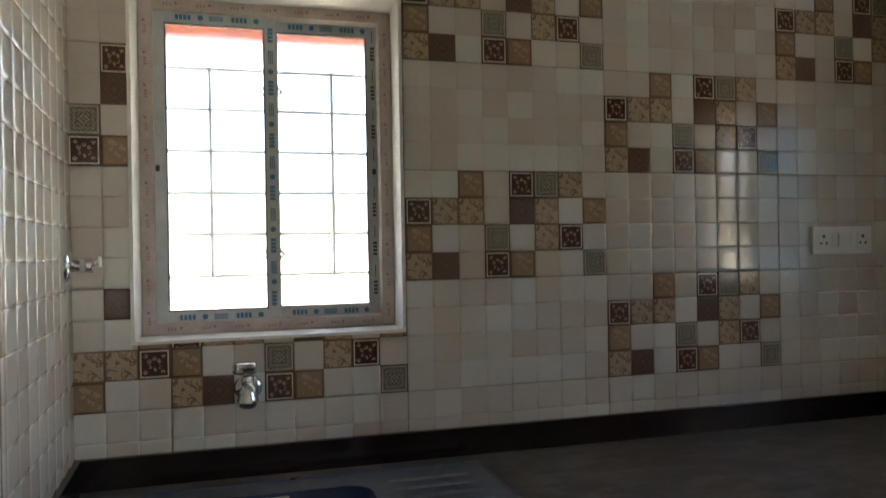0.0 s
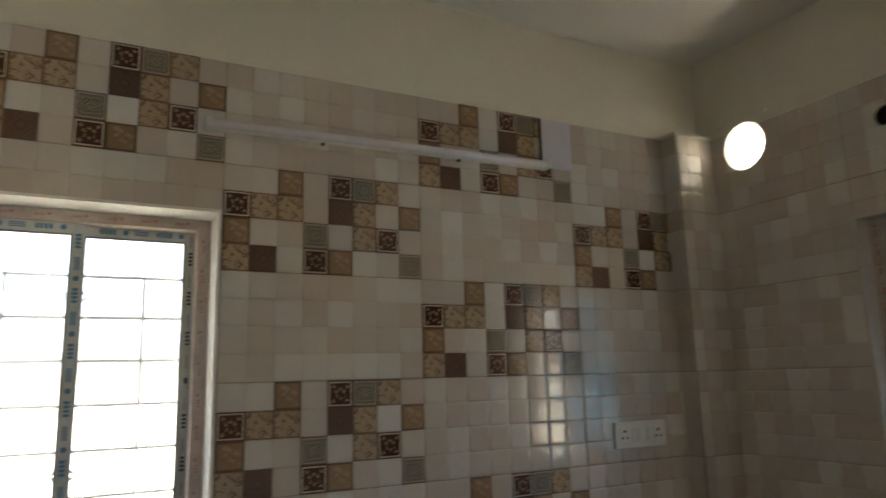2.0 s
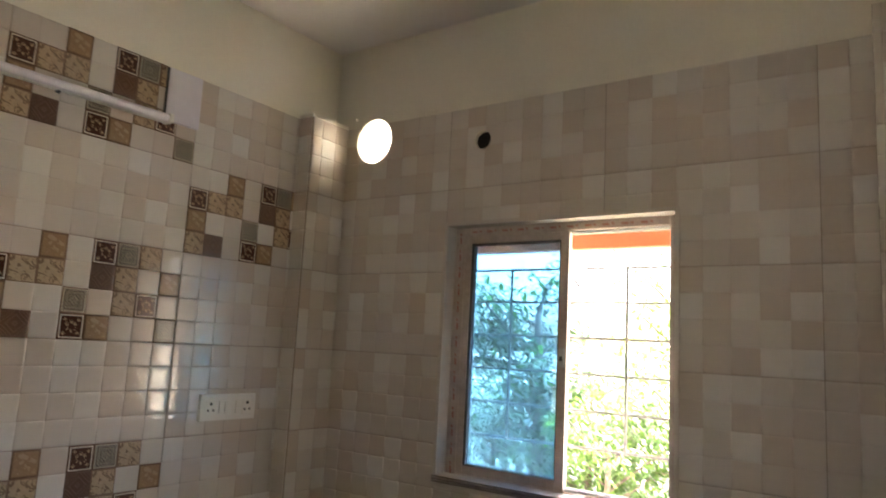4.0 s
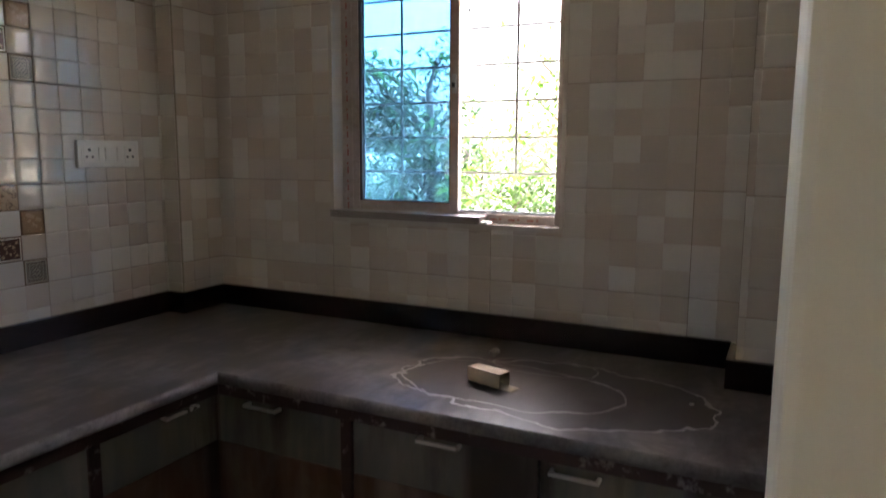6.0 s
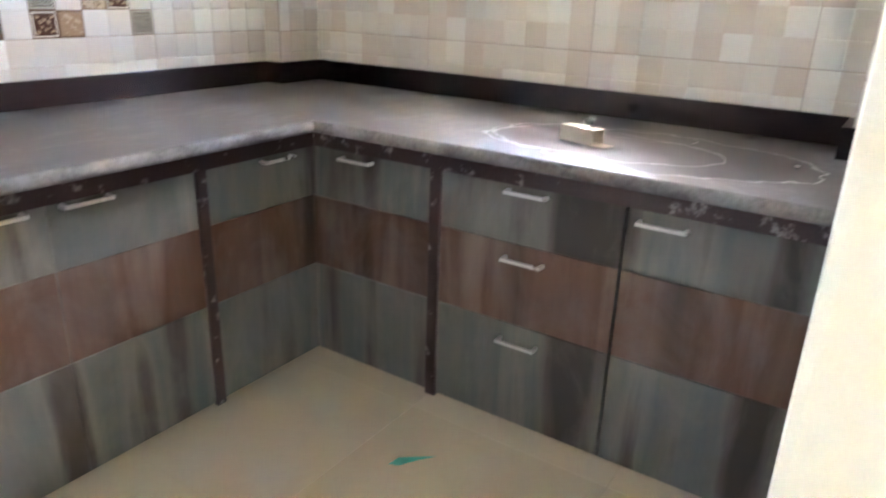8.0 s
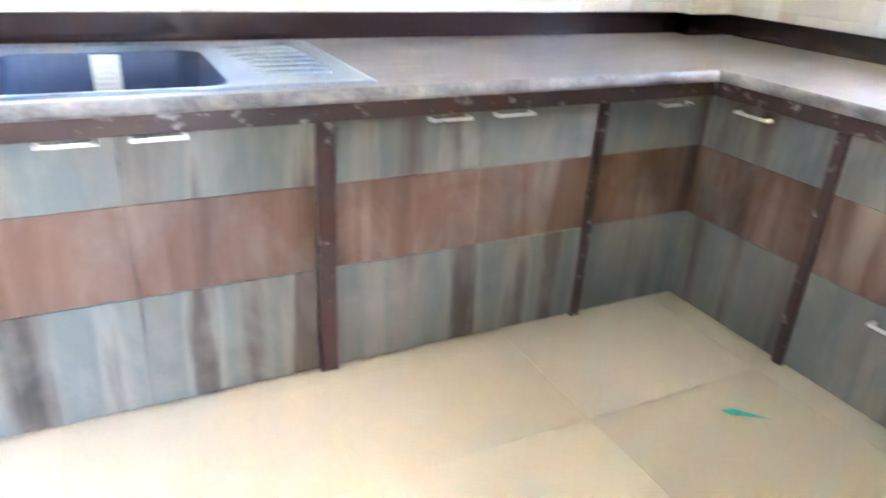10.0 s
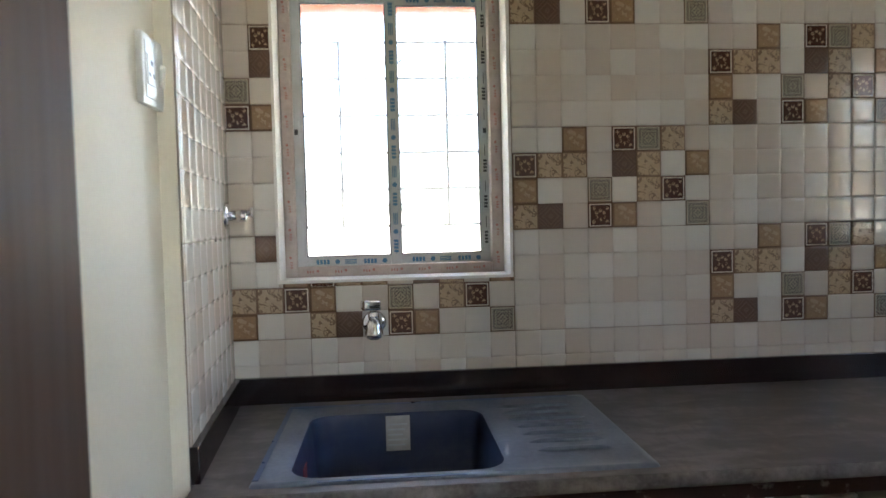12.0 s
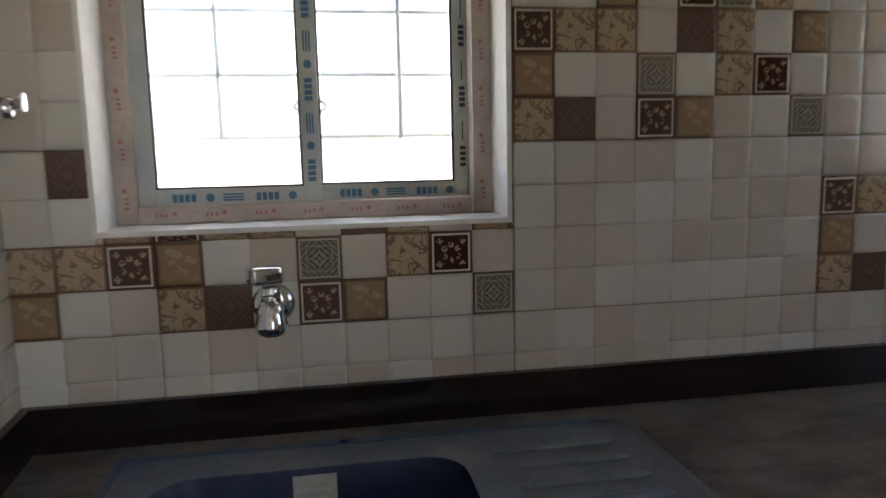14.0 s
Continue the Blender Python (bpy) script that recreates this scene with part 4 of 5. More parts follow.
def leaf_cloud(name, centres, count, size, mat, parent, seed, drop=0.3):
    """Pointed leaves, each a folded strip, scattered about twig ends."""
    rng = np.random.default_rng(seed)
    verts, faces = [], []
    cs = np.array(centres)
    for k in range(count):
        c = cs[rng.integers(len(cs))]
        p = c[:3] + rng.normal(0, 1, 3) * c[3] * np.array((1, 1, 0.8))
        a = rng.uniform(0, 2 * math.pi)
        d = np.array((math.cos(a), math.sin(a), rng.normal(-drop, 0.4)))
        d /= np.linalg.norm(d)
        s = np.cross(d, (0, 0, 1.0)) + rng.normal(0, 0.25, 3)
        s /= np.linalg.norm(s)
        n = np.cross(s, d)
        L, W = size * rng.uniform(0.6, 1.3), size * rng.uniform(0.12, 0.20)
        b = len(verts)
        for q in (p, p + d * L * 0.45 + s * W - n * W * 0.3, p + d * L - n * L * 0.12, p + d * L * 0.45 - s * W - n * W * 0.3, p + d * L * 0.45):
            verts.append(tuple(q))
        faces += [(b, b + 1, b + 4), (b + 1, b + 2, b + 4), (b + 2, b + 3, b + 4), (b + 3, b, b + 4)]
    me = bpy.data.meshes.new(name)
    me.from_pydata(verts, [], faces)
    return mesh_part(name, me, mat, parent)


def tree(kind, at, height, spread, leaves, size, mat, seed, label, low=0.25):
    rng = random.Random(seed)
    t = thing(kind, at, label, kind)
    base = Vector(at)
    bm = bmesh.new()
    top = base + Vector((rng.uniform(-0.2, 0.2), rng.uniform(-0.2, 0.2), height * 0.62))
    knee = base.lerp(top, 0.5) + Vector((rng.uniform(-0.1, 0.1), rng.uniform(-0.1, 0.1), 0))
    rod(bm, base - Vector((0, 0, 0.1)), knee, height * 0.022, 9, height * 0.016)
    rod(bm, knee, top, height * 0.016, 9, height * 0.008)
    part("trunk", bm, BARK, t, smooth=True)
    ends = []
    for k in range(16):
        s = base.lerp(top, rng.uniform(low, 1.0))
        a = rng.uniform(0, 2 * math.pi)
        e = s + Vector((math.cos(a), math.sin(a), rng.uniform(0.1, 0.9))) * spread * rng.uniform(0.5, 1.0)
        bm = rod(bmesh.new(), s, e, height * 0.006, 6, height * 0.002)
        part("limb", bm, BARK, t, smooth=True)
        ends += [(*s.lerp(e, f), spread * 0.16) for f in (0.45, 0.7, 0.9, 1.05)]
    leaf_cloud("crown", ends, leaves, size, mat, t, seed)
    return t


tree("shrub", (6.3, 0.15, -0.5), 2.2, 0.75, 3200, 0.10, LEAF, 3, "leafy green shrub close outside the window", 0.15)
tree("shrub", (6.9, 0.75, -0.5), 2.4, 0.80, 3200, 0.10, LEAF, 4, "leafy green shrub close outside the window", 0.15)
tree("shrub", (7.3, -0.2, -0.5), 2.6, 0.85, 2800, 0.10, LEAF, 14, "tall leafy green shrub outside the window", 0.2)
tree("shrub", (7.0, 1.65, -0.5), 2.2, 0.85, 7000, 0.055, LEAFDARK, 5, "dark green shrub outside the window", 0.15)
tree("shrub", (7.7, 2.5, -0.5), 2.3, 0.95, 7000, 0.055, LEAFDARK, 6, "dark green shrub outside the window", 0.15)
tree("shrub", (8.4, 1.5, -0.5), 2.6, 1.0, 7000, 0.06, LEAFDARK, 15, "dark green shrub outside the window", 0.15)
tree("tree", (6.6, 1.15, -0.5), 4.0, 0.75, 2600, 0.13, LEAFDARK, 7, "slender tree with long drooping dark leaves", 0.55)
tree("tree", (9.6, 0.3, -0.5), 4.4, 1.5, 2200, 0.15, LEAF, 8, "bright green tree beyond the garden", 0.35)
tree("tree", (10.6, 3.6, -0.5), 2.6, 1.5, 2000, 0.18, LEAFDARK, 9, "dark green tree beyond the garden", 0.25)
tree("shrub", (1.20, 2.9, -0.5), 2.1, 0.50, 2600, 0.11, LEAF, 10, "pale green shrub outside the window", 0.15)
tree("tree", (13.5, 2.6, -0.5), 2.6, 1.8, 2000, 0.22, LEAFDARK, 12, "dark green tree beyond the garden", 0.25)


# ---- counter ----
CF = 0.69                     # depth of the counter slab
CT = 0.032
HX0, HX1, HY0, HY1 = 0.225, 0.705, -0.625, -0.145   # cut-out for the bowl
counter = thing("countertop", (1.3, -0.3, ZC - CT), "dusty dark granite L-shaped kitchen counter with dried stains", "countertop")
bm = bmesh.new()
XI = XB - 0.672
for a, b, c, d in ((-0.02, HX0, -0.618, 0), (0.052, HX0, -CF, -0.618), (HX0, HX1, HY1, 0), (HX0, HX1, -CF, HY0), (HX1, XI, -CF, 0), (XI, XB, -CF, 0), (XI, XB, YS, -CF)):
    box(bm, a, b, c, d, ZC - CT, ZC)
bmesh.ops.remove_doubles(bm, verts=bm.verts, dist=1e-5)
part("slab", bm, COUNTER, counter)


def nosing(a, b, out):
    """Half-round worn front edge between two points."""
    a, b, out = Vector(a), Vector(b), Vector(out)
    bm = bmesh.new()
    prev = None
    for k in range(9):
        t = -math.pi / 2 + math.pi * k / 8
        off = out * (0.008 * math.cos(t)) + Vector((0, 0, -CT / 2 + (CT / 2 - 0.0005) * math.sin(t)))
        cur = (bm.verts.new(a + off), bm.verts.new(b + off))
        if prev:
            bm.faces.new((prev[0], prev[1], cur[1], cur[0]))
        prev = cur
    return bm


part("front_edge", nosing((0.052, -CF, ZC), (XI, -CF, ZC), (0, -1, 0)), WORNEDGE, counter, "chalky worn front edge", smooth=True)
part("front_edge", nosing((XI, -CF, ZC), (XI, YS, ZC), (-1, 0, 0)), WORNEDGE, counter, "chalky worn front edge", smooth=True)
part("under_strip", B(0.052, XI + 0.05, -CF + 0.05, -CF + 0.07, ZC - 0.085, ZC - CT, bevel=0.002), EDGE, counter, "maroon granite strip splashed with plaster")
part("under_strip", B(XI + 0.05, XI + 0.07, -CF + 0.05, YS, ZC - 0.085, ZC - CT, bevel=0.002), EDGE, counter, "maroon granite strip splashed with plaster")

splash = thing("backsplash_strip", (1.3, -0.01, ZC), "polished maroon granite upstand along the back of the counter", "upstand")
e = 0.001
for a, b, c, d in ((0.02, 2.47, -0.02, -0.0005), (2.47, 2.489, -0.094, -0.0005), (2.489, XB - 0.02, -0.094, -0.0745), (XB - 0.02, XB - 0.0005, -1.915, -0.0745),
                   (2.51, XB - 0.02, -1.935, -1.915), (2.49, 2.5095, YS, -1.915)):
    part("strip", B(a, b, c, d, ZC + e, ZS + 0.003, bevel=0.0015), GRANITE, splash)
bm = B(0.0005, 0.02, -0.622, -0.001, ZC + e, ZS + 0.003, bevel=0.0015)
bm.transform(WROT)
part("strip", bm, GRANITE, splash)

# ---- cabinets ----
ZTOP = ZC - 0.082
BANDS = ((0.012, 0.312), (0.314, 0.540), (0.542, ZTOP))


def pull(parent, u, v, m):
    """Slim bar pull on two feet."""
    bm = bmesh.new()
    box(bm, u - 0.058, u + 0.058, v - 0.0045, v + 0.0045, 0.022, 0.029, bevel=0.0015)
    box(bm, u - 0.058, u - 0.049, v - 0.0045, v + 0.0045, 0.0002, 0.024, bevel=0.001)
    box(bm, u + 0.049, u + 0.058, v - 0.0045, v + 0.0045, 0.0002, 0.024, bevel=0.001)
    bm.transform(m)
    return part("handle", bm, SATIN, parent, "brushed steel bar handle")


def front(cab, name, m, u0, u1, bands, handles):
    door = part(name, B(u0, u1, bands[0][0], bands[-1][1], -0.018, -0.0035), LAMGREY, cab)
    door.data.transform(m)
    for lo, hi in bands:
        brown = abs(lo - BANDS[1][0]) < 1e-6
        q = B(u0, u1, lo, hi, -0.0035, 0.0, bevel=0.0008, seg=1)
        q.transform(m)
        part("panel", q, LAMBROWN if brown else LAMGREY, door, "brown wood laminate band" if brown else "weathered grey wood laminate")
    for u, v in handles:
        pull(door, u, v, m)
    return door


def cabinet(label, m, u0, u1, doors, drawers=None, top=None):
    p = m @ Vector(((u0 + u1) / 2, 0.0, -0.2))
    cab = thing("base_cabinet", (p.x, p.y, 0.0), label, "cabinet", "cabinets under the counter")
    q = B(u0 + 0.001, u1 - 0.001, 0.0, top or ZTOP, -0.50, -0.0185)
    q.transform(m)
    part("body", q, DARKWOOD, cab)
    for a, b, h in doors:
        front(cab, "door", m, a + 0.0012, b - 0.0012, BANDS, h)
    for band, h in drawers or ():
        front(cab, "drawer", m, u0 + 0.0012, u1 - 0.0012, [band], h)
    return cab


DARKWOOD = surf("dark_carcass_board", (0.05, 0.03, 0.025), (0.08, 0.05, 0.04), 8, 0.6)
FRONT = 0.565
XF = 2.135
mN = frame_of((0, -1, 0), (0, -FRONT, 0))
mE = frame_of((-1, 0, 0), (XF, 0, 0))
HZ = 0.68
cabinet("grey and brown laminate sink cabinet with two closed doors", mN, 0.03, 0.881, [(0.03, 0.457, [(0.366, HZ + 0.010)]), (0.457, 0.881, [(0.540, HZ + 0.010)])], None, 0.60)
cabinet("grey and brown laminate cabinet with two closed doors", mN, 0.930, 1.712, [(0.930, 1.334, [(1.230, HZ + 0.006)]), (1.334, 1.712, [(1.420, HZ + 0.006)])])
cabinet("narrow grey and brown laminate cabinet in the corner", mN, 1.745, XF + 0.012, [(1.745, XF + 0.012, [(1.985, HZ)])])
cabinet("grey and brown laminate corner cabinet with one door", mE, FRONT + 0.0195, 1.004, [(FRONT - 0.0005, 1.004, [(0.748, HZ - 0.004)])])
cabinet("laminate drawer unit with three drawers", mE, 1.040, 1.551, [],
        [(BANDS[0], [(1.302, 0.264)]), (BANDS[1], [(1.302, 0.500)]), (BANDS[2], [(1.300, 0.680)])])
cabinet("grey and brown laminate cabinet at the counter's end", mE, 1.555, 2.028, [(1.555, 2.028, [(1.64, 0.668)])])
for x0, x1, y0, y1 in ((0.882, 0.929, -FRONT - 0.006, -0.05), (1.713, 1.744, -FRONT - 0.006, -0.05), (XF - 0.006, XB - 0.05, -1.039, -1.005)):
    post = thing("granite_post", ((x0 + x1) / 2, (y0 + y1) / 2, 0), "maroon granite upright slab carrying the counter, plaster-splashed", "stone post", "posts between the cabinets")
    part("post_slab", B(x0, x1, y0, y1, 0, ZTOP + 0.004, bevel=0.002), EDGE, post)

# ---- sink ----
sink = thing("kitchen_sink", (0.58, -0.36, ZC), "steel kitchen sink with drainboard, bowl still in blue film", "sink")


def rrect(x0, x1, y0, y1, r, z, n=6):
    pts = []
    for cx, cy, a0 in ((x1 - r, y1 - r, 0), (x0 + r, y1 - r, 90), (x0 + r, y0 + r, 180), (x1 - r, y0 + r, 270)):
        for k in range(n + 1):
            a = radians(a0 + 90 * k / n)
            pts.append((cx + r * math.cos(a), cy + r * math.sin(a), z))
    return pts


def loft(bm, loops, close=True):
    rings = [[bm.verts.new(p) for p in lp] for lp in loops]
    for a, b in zip(rings, rings[1:]):
        k = len(a)
        for i in range(k):
            bm.faces.new((a[i], a[(i + 1) % k], b[(i + 1) % k], b[i]))
    if close:
        bm.faces.new(rings[-1])
    return bm


SX0, SX1, SY0, SY1 = 0.165, 1.005, -0.66, -0.075
bx0, bx1, by0, by1 = HX0 + 0.012, HX1 - 0.012, HY0 + 0.012, HY1 - 0.012
bm = loft(bmesh.new(), [rrect(SX0, SX1, SY0, SY1, 0.012, ZC + 0.0005), rrect(SX0 + 0.003, SX1 - 0.003, SY0 + 0.003, SY1 - 0.003, 0.012, ZC + 0.005),
                        rrect(SX0 + 0.02, SX1 - 0.02, SY0 + 0.02, SY1 - 0.02, 0.03, ZC + 0.0055), rrect(SX0 + 0.028, SX1 - 0.028, SY0 + 0.026, SY1 - 0.026, 0.03, ZC + 0.003),
                        rrect(bx0 - 0.012, bx1 + 0.012, by0 - 0.012, by1 + 0.012, 0.07, ZC + 0.003), rrect(bx0, bx1, by0, by1, 0.062, ZC - 0.001)], False)
part("rim", bm, SINKRIM, sink, "dusty steel rim with remains of blue film", smooth=True)
bm = loft(bmesh.new(), [rrect(bx0, bx1, by0, by1, 0.062, ZC - 0.001), rrect(bx0 + 0.006, bx1 - 0.006, by0 + 0.006, by1 - 0.006, 0.06, ZC - 0.02),
                        rrect(bx0 + 0.010, bx1 - 0.010, by0 + 0.075, by1 - 0.010, 0.055, ZC - 0.075),
                        rrect(bx0 + 0.016, bx1 - 0.016, by0 + 0.085, by1 - 0.016, 0.055, ZC - 0.15), rrect(bx0 + 0.04, bx1 - 0.04, by0 + 0.11, by1 - 0.04, 0.04, ZC - 0.175)])
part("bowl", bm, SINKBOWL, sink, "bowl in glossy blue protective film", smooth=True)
for k in range(7):
    y = -0.170 - k * 0.060
    bm = bmesh.new()
    a, b = 0.735 + 0.006 * k, 0.955 - 0.004 * abs(k - 3)
    lathe(bm, [(0.0005, 0.0), (0.005, 0.010), (0.0085, 0.025), (0.0085, b - a - 0.025), (0.005, b - a - 0.010), (0.0005, b - a)],
          Matrix.Translation((a, y, ZC + 0.0025)) @ Matrix.Rotation(radians(90), 4, "Y"), 12)
    part("drain_ridge", bm, SINKRIM, sink, smooth=True)
for a, b, c, d in ((SX0 + 0.004, SX1 - 0.05, SY1 - 0.019, SY1 - 0.004), (SX0 + 0.003, SX0 + 0.016, SY0 + 0.03, SY1 - 0.02), (0.30, 0.60, SY0 + 0.004, SY0 + 0.013)):
    part("film_strip", B(a, b, c, d, ZC + 0.0055, ZC + 0.0064), BLUEFILM, sink, "strip of blue film left on the rim")
q = B(0.435, 0.500, by1 - 0.0175, by1 - 0.0160, ZC - 0.100, ZC - 0.005)
part("red_sticker", B(bx0 + 0.0145, bx0 + 0.0158, by0 + 0.13, by0 + 0.19, ZC - 0.10, ZC - 0.03), STICKER, sink, "small red sticker in the bowl")
part("paper_label", q, PAPER, sink, "white printed paper sticker")
bm = bmesh.new()
for k in range(5):
    box(bm, 0.441, 0.441 + 0.052 * (1 - 0.12 * (k % 3)), by1 - 0.0182, by1 - 0.0174, ZC - 0.030 - k * 0.014, ZC - 0.026 - k * 0.014)
part("label_print", bm, FRAMEALU, sink)

# ---- taps ----
tap = thing("wall_tap", (0.409, 0, 1.03), "chrome bib tap on the tiled wall over the sink", "tap")
TX, TZ = 0.409, 1.026
mT = Matrix.Translation((TX, -0.005, TZ)) @ Matrix.Rotation(radians(90), 4, "X")
part("flange", lathe(bmesh.new(), [(0.035, 0.0), (0.035, 0.004), (0.030, 0.011), (0.018, 0.015)], mT, 32), STEEL, tap, smooth=True)
part("tap_body", lathe(bmesh.new(), [(0.017, 0.012), (0.017, 0.045), (0.020, 0.049), (0.020, 0.078), (0.014, 0.083)], mT, 28), STEEL, tap, smooth=True)
mS = Matrix.Translation((TX, -0.072, TZ - 0.048))
part("spout", lathe(bmesh.new(), [(0.012, 0.010), (0.021, 0.011), (0.0255, 0.018), (0.0260, 0.028), (0.0225, 0.040), (0.0185, 0.052), (0.017, 0.064)], mS, 28), STEEL, tap, smooth=True)
part("stem", lathe(bmesh.new(), [(0.0155, 0.0), (0.0155, 0.022), (0.012, 0.026)], Matrix.Translation((TX, -0.062, TZ + 0.014)), 22), STEEL, tap, smooth=True)
bm = box(bmesh.new(), -0.034, 0.017, -0.018, 0.018, 0.0, 0.024, bevel=0.007, seg=3)
for v in bm.verts:
    v.co.z += max(0.0, v.co.z - 0.01) * 0.3 - v.co.x * 0.05
bm.transform(Matrix.Translation((TX, -0.064, TZ + 0.043)) @ Matrix.Rotation(radians(24), 4, "Z"))
part("lever", bm, STEEL, tap, smooth=True)

valve = thing("stop_valve", (0.01, -0.085, 1.345), "chrome concealed stop valve with a lever on the side wall", "valve")
mV = WROT @ Matrix.Translation((0.005, -0.085, 1.345)) @ Matrix.Rotation(radians(90), 4, "Y")
part("flange", lathe(bmesh.new(), [(0.036, 0.0), (0.036, 0.003), (0.031, 0.010), (0.016, 0.013)], mV, 28), STEEL, valve, smooth=True)
part("stem", lathe(bmesh.new(), [(0.014, 0.012), (0.014, 0.03), (0.017, 0.032), (0.017, 0.056), (0.012, 0.06)], mV, 20), STEEL, valve, smooth=True)
bm = bmesh.new()
rod(bm, (0, 0, 0.05), (0.012, -0.004, 0.074), 0.011, 14, 0.006)
box(bm, -0.006, 0.022, -0.009, 0.009, 0.068, 0.077, bevel=0.003)
bm.transform(mV @ Matrix.Rotation(radians(180), 4, "Z"))
part("lever", bm, STEEL, valve)


# ---- switch plates ----
def plate(name, m, u0, u1, v0, v1, label, sockets, rockers):
    p = m @ Vector(((u0 + u1) / 2, v0, 0.006))
    t = thing(name, p, label, "switchboard")
    q = B(u0, u1, v0, v1, 0.0062, 0.019, bevel=0.003)
    q.transform(m)
    part("cover_plate", q, PLASTIC, t)
    q = B(u0 + 0.012, u1 - 0.012, v0 + 0.013, v1 - 0.013, 0.0190, 0.0205, bevel=0.0005, seg=1)
    q.transform(m)
    part("insert", q, PLASTIC, t)
    for u in sockets:
        v = (v0 + v1) / 2
        s = B(u - 0.021, u + 0.021, v - 0.028, v + 0.028, 0.0205, 0.0222, bevel=0.001, seg=1)
        s.transform(m)
        s = part("socket", s, PLASTIC, t)
        # Black discs on the face stand for the shade inside the pin holes.
        for du, dv, r in ((0, 0.013, 0.0058), (-0.0105, -0.009, 0.0045), (0.0105, -0.009, 0.0045)):
            h = lathe(bmesh.new(), [(r, 0.0), (r, 0.0004)], Matrix.Translation((u + du, v + dv, 0.0221)), 12)
            h.transform(m)
            part("pin_hole_shade", h, BLACKPRINT, s, "black disc standing for the shade in a socket hole")
    for u in rockers:
        v = (v0 + v1) / 2
        s = bmesh.new()
        box(s, u - 0.0095, u + 0.0095, v - 0.022, v + 0.022, 0.0205, 0.0245, bevel=0.002)
        for k in s.verts:
            k.co.z += (k.co.y - v) * 0.07 * (1 if k.co.z > 0.022 else 0)
        s.transform(m)
        part("rocker_switch", s, PLASTIC, t)
    return t


plate("switchboard", mA, 2.141, 2.371, 1.331, 1.419, "white plastic switchboard with two sockets and switches", [2.180, 2.333], [2.222, 2.246, 2.291])
mW = frame_of((1, 0, 0), (0.012 - 0.006, 0, 0))
plate("switchboard", mW, -0.735, -0.60, 1.545, 1.675, "white plastic switchboard with a socket on the painted wall", [-0.695], [-0.648, -0.626])

# ---- tube light ----
tube = thing("tube_light", (1.36, -0.006, 2.29), "white unlit tube light batten with end box on the tiles", "tube light")
part("batten", B(0.774, 1.90, -0.024, -0.0062, 2.279, 2.300, bevel=0.003), PLASTIC, tube)
part("tube", lathe(bmesh.new(), [(0.008, 0.0), (0.013, 0.004), (0.013, 1.126), (0.008, 1.13)], Matrix.Translation((0.772, -0.036, 2.291)) @ Matrix.Rotation(radians(90), 4, "Y"), 20), TUBE, tube, "opal white tube", smooth=True)
for x in (0.766, 1.896):
    part("end_cap", B(x, x + 0.016, -0.051, -0.0062, 2.276, 2.306, bevel=0.004), PLASTIC, tube)
for x in (1.10, 1.56):
    part("clip", B(x, x + 0.010, -0.020, -0.0062, 2.273, 2.281, bevel=0.001), BLACKPRINT, tube, "dark fixing clip")
lean = Matrix.Translation((1.34, 0, 2.29)) @ Matrix.Rotation(radians(-0.9), 4, "Y") @ Matrix.Translation((-1.34, 0, -2.287))
for ob in tube.children:
    ob.data.transform(lean)
box_ob = thing("junction_box", (1.955, -0.006, 2.30), "flat pale violet plastic junction cover beside the tube light", "junction box")
part("cover", B(1.900, 2.025, -0.020, -0.0062, 2.302, 2.480, bevel=0.003), GREYPLASTIC, box_ob)
# Solid black strip standing in for the shade beside the cover.
part("painted_shadow", B(1.8965, 1.8998, -0.016, -0.0062, 2.318, 2.478), BLACKPRINT, box_ob, "black strip painted in as the shade at the cover's edge")

# ---- door ----
DA, DB = Vector((0.045, -1.985, 0)), Vector((0.095, -1.19, 0))
dv = (DB - DA).normalized()
mD = Matrix(((dv.x, 0, dv.y, DA.x), (dv.y, 0, -dv.x, DA.y), (0, 1, 0, 0.008), (0, 0, 0, 1)))
L = (DB - DA).length
door = thing("door_leaf", (0.05, -1.5, 0.008), "open flush door in streaked grey-brown and blue wood laminate", "door")
q = B(0, L, 0, 2.08, -0.034, 0.0, bevel=0.0015)
q.transform(mD)
part("leaf", q, LAMDOOR, door)
q = B(L, L + 0.003, 0.001, 2.079, -0.033, -0.001)
q.transform(mD)
part("edge_band", q, PAINT, door, "cream edge band")
mK = mD @ Matrix.Translation((L - 0.062, 0.845, 0))
part("rose", lathe(bmesh.new(), [(0.042, 0.0), (0.042, 0.003), (0.036, 0.010), (0.020, 0.014)], mK, 28), KNOB, door, "round steel rose", smooth=True)
part("knob", lathe(bmesh.new(), [(0.015, 0.010), (0.016, 0.024), (0.026, 0.030), (0.034, 0.038), (0.036, 0.074), (0.033, 0.084), (0.020, 0.090)], mK, 28), KNOB, door, "brushed steel door knob", smooth=True)
for z in (0.25, 1.05, 1.85):
    q = rod(bmesh.new(), (-0.006, z - 0.05, 0.002), (-0.006, z + 0.05, 0.002), 0.007, 12)
    q.transform(mD)
    part("hinge", q, SATIN, door, smooth=True)

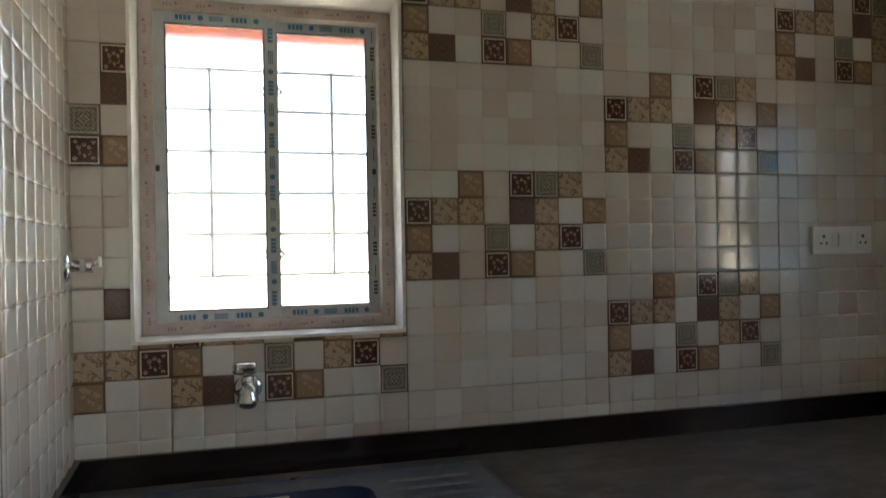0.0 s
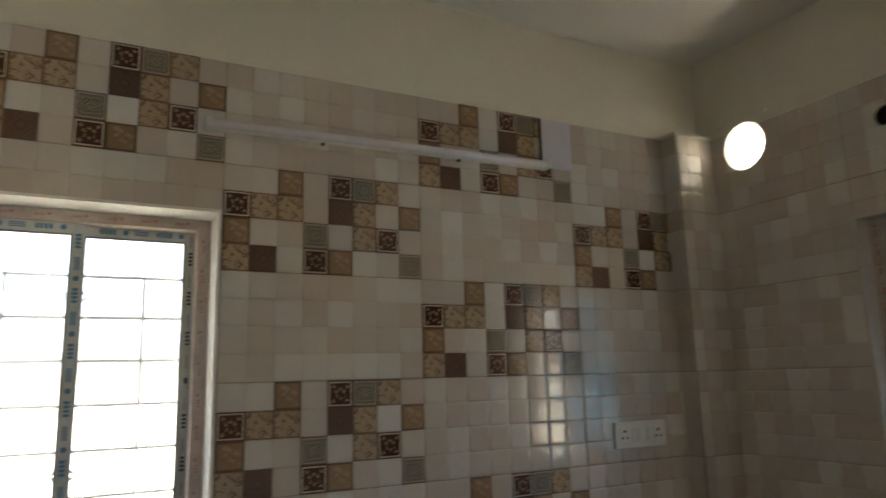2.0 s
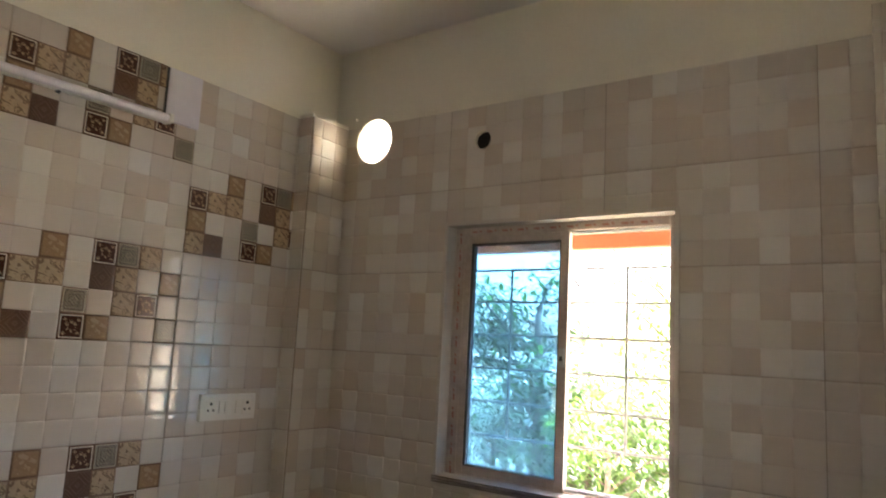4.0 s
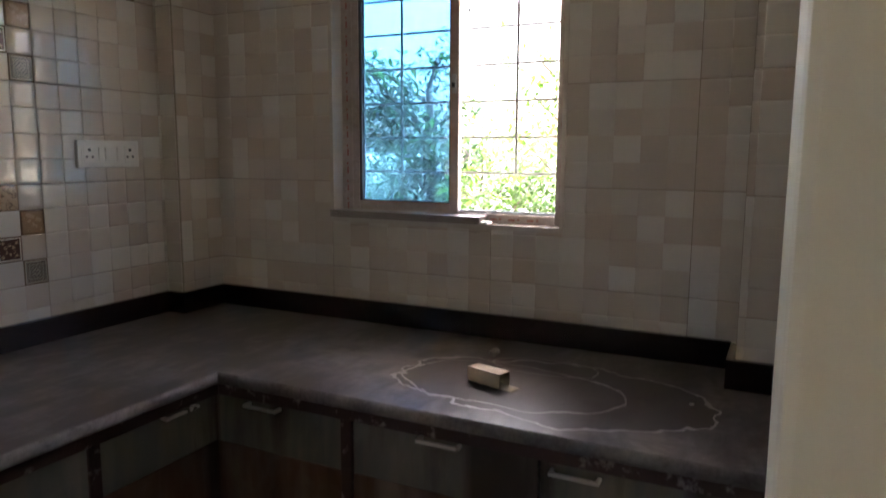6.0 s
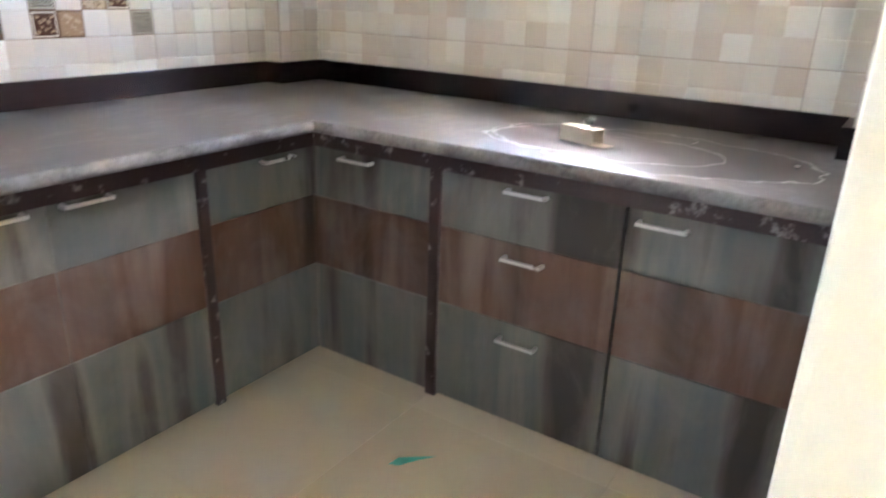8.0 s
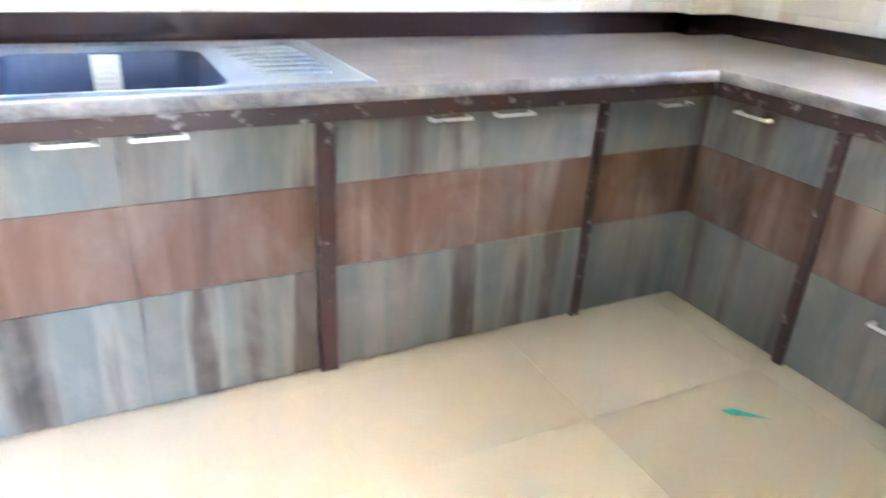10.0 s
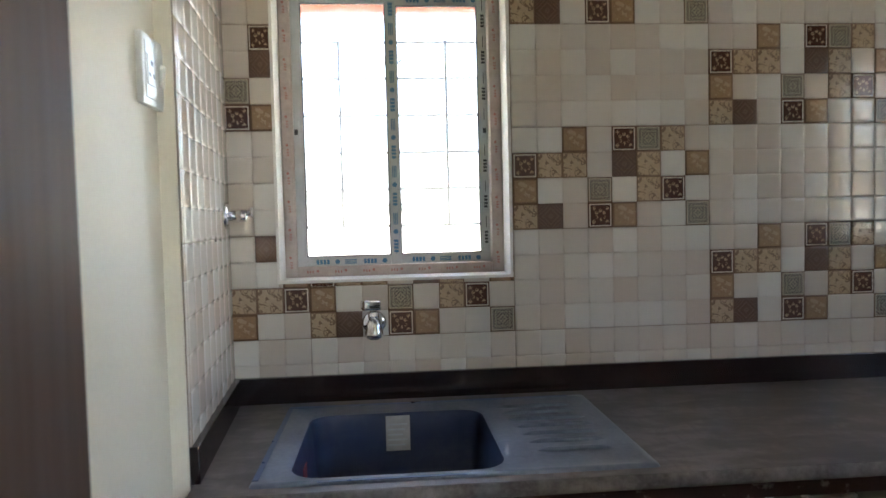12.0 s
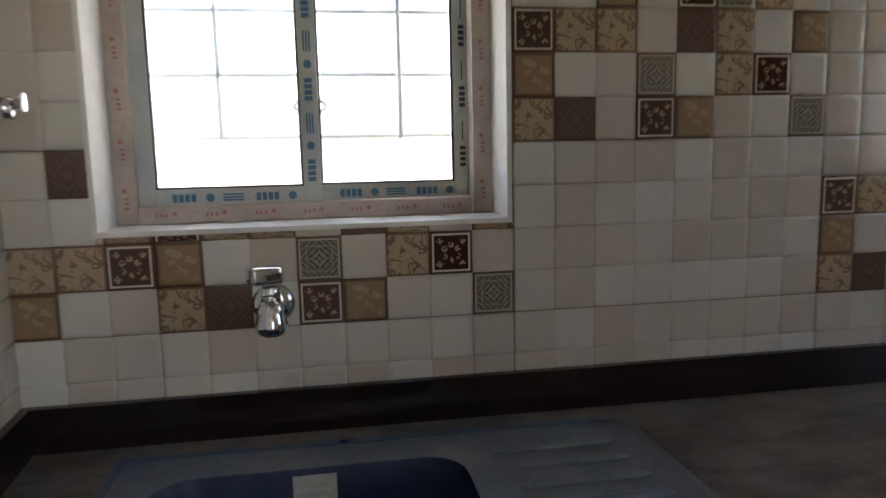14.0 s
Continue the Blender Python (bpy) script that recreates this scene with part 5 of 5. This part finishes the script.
# ---- loose things ----
carton = thing("carton", (2.31, -1.34, ZC), "small open pale brown cardboard carton lying on the counter", "carton")
mC = Matrix.Translation((2.265, -1.37, ZC + 0.001)) @ Matrix.Rotation(radians(-107), 4, "Z")
W, H, LL, k = 0.042, 0.036, 0.104, 0.0015
for nm, a in (("bottom", (0, LL, 0, W, 0, k)), ("side", (0, LL, 0, k, k, H)), ("side", (0, LL, W - k, W, k, H)), ("top", (0, LL, 0, W, H, H + k)), ("back", (0, k, k, W - k, k, H)),
              ("flap", (LL, LL + 0.034, 0.002, W - 0.002, 0.0, k))):
    q = B(*a)
    for v in q.verts:
        v.co.x -= LL / 2
        v.co.y -= W / 2
    q.transform(mC)
    part(nm, q, CARD, carton)
scrap = thing("paper_scrap", (1.838, -1.166, 0.0), "small torn teal scrap lying on the floor tiles", "scrap")
bm = bmesh.new()
vs = [bm.verts.new((1.838 + a, -1.166 + b, 0.002 + c)) for a, b, c in ((-0.045, 0.035, 0.004), (-0.01, 0.028, 0.006), (0.045, -0.03, 0.002), (0.05, -0.048, 0.006), (0.005, -0.012, 0.003), (-0.032, 0.012, 0.001))]
bm.faces.new(vs)
bmesh.ops.solidify(bm, geom=list(bm.faces), thickness=0.0012)
part("scrap_sheet", bm, LEAFBLUE, scrap)


def crumple(name, at, size, label, category, mat, seed):
    """A small crushed lump: a faceted ball with its corners pushed in and out, resting on the counter."""
    rng = random.Random(seed)
    t = thing(name, at, label, category)
    bm = bmesh.new()
    bmesh.ops.create_icosphere(bm, subdivisions=2, radius=1.0)
    for v in bm.verts:
        v.co *= rng.uniform(0.6, 1.15)
    low = min(v.co.z * size[2] for v in bm.verts)
    for v in bm.verts:
        v.co = (at[0] + v.co.x * size[0], at[1] + v.co.y * size[1], at[2] + v.co.z * size[2] - low)
    part("lump", bm, mat, t)
    return t


crumple("plastic_wrap", (2.49, -1.295, ZC), (0.022, 0.016, 0.014), "crumpled scrap of clear wrapping on the counter", "wrapper", CLEARWRAP, 4)
crumple("plaster_crumb", (2.334, -1.857, ZC), (0.006, 0.007, 0.003), "tiny white plaster crumb on the counter", "crumb", PLASTIC, 8)
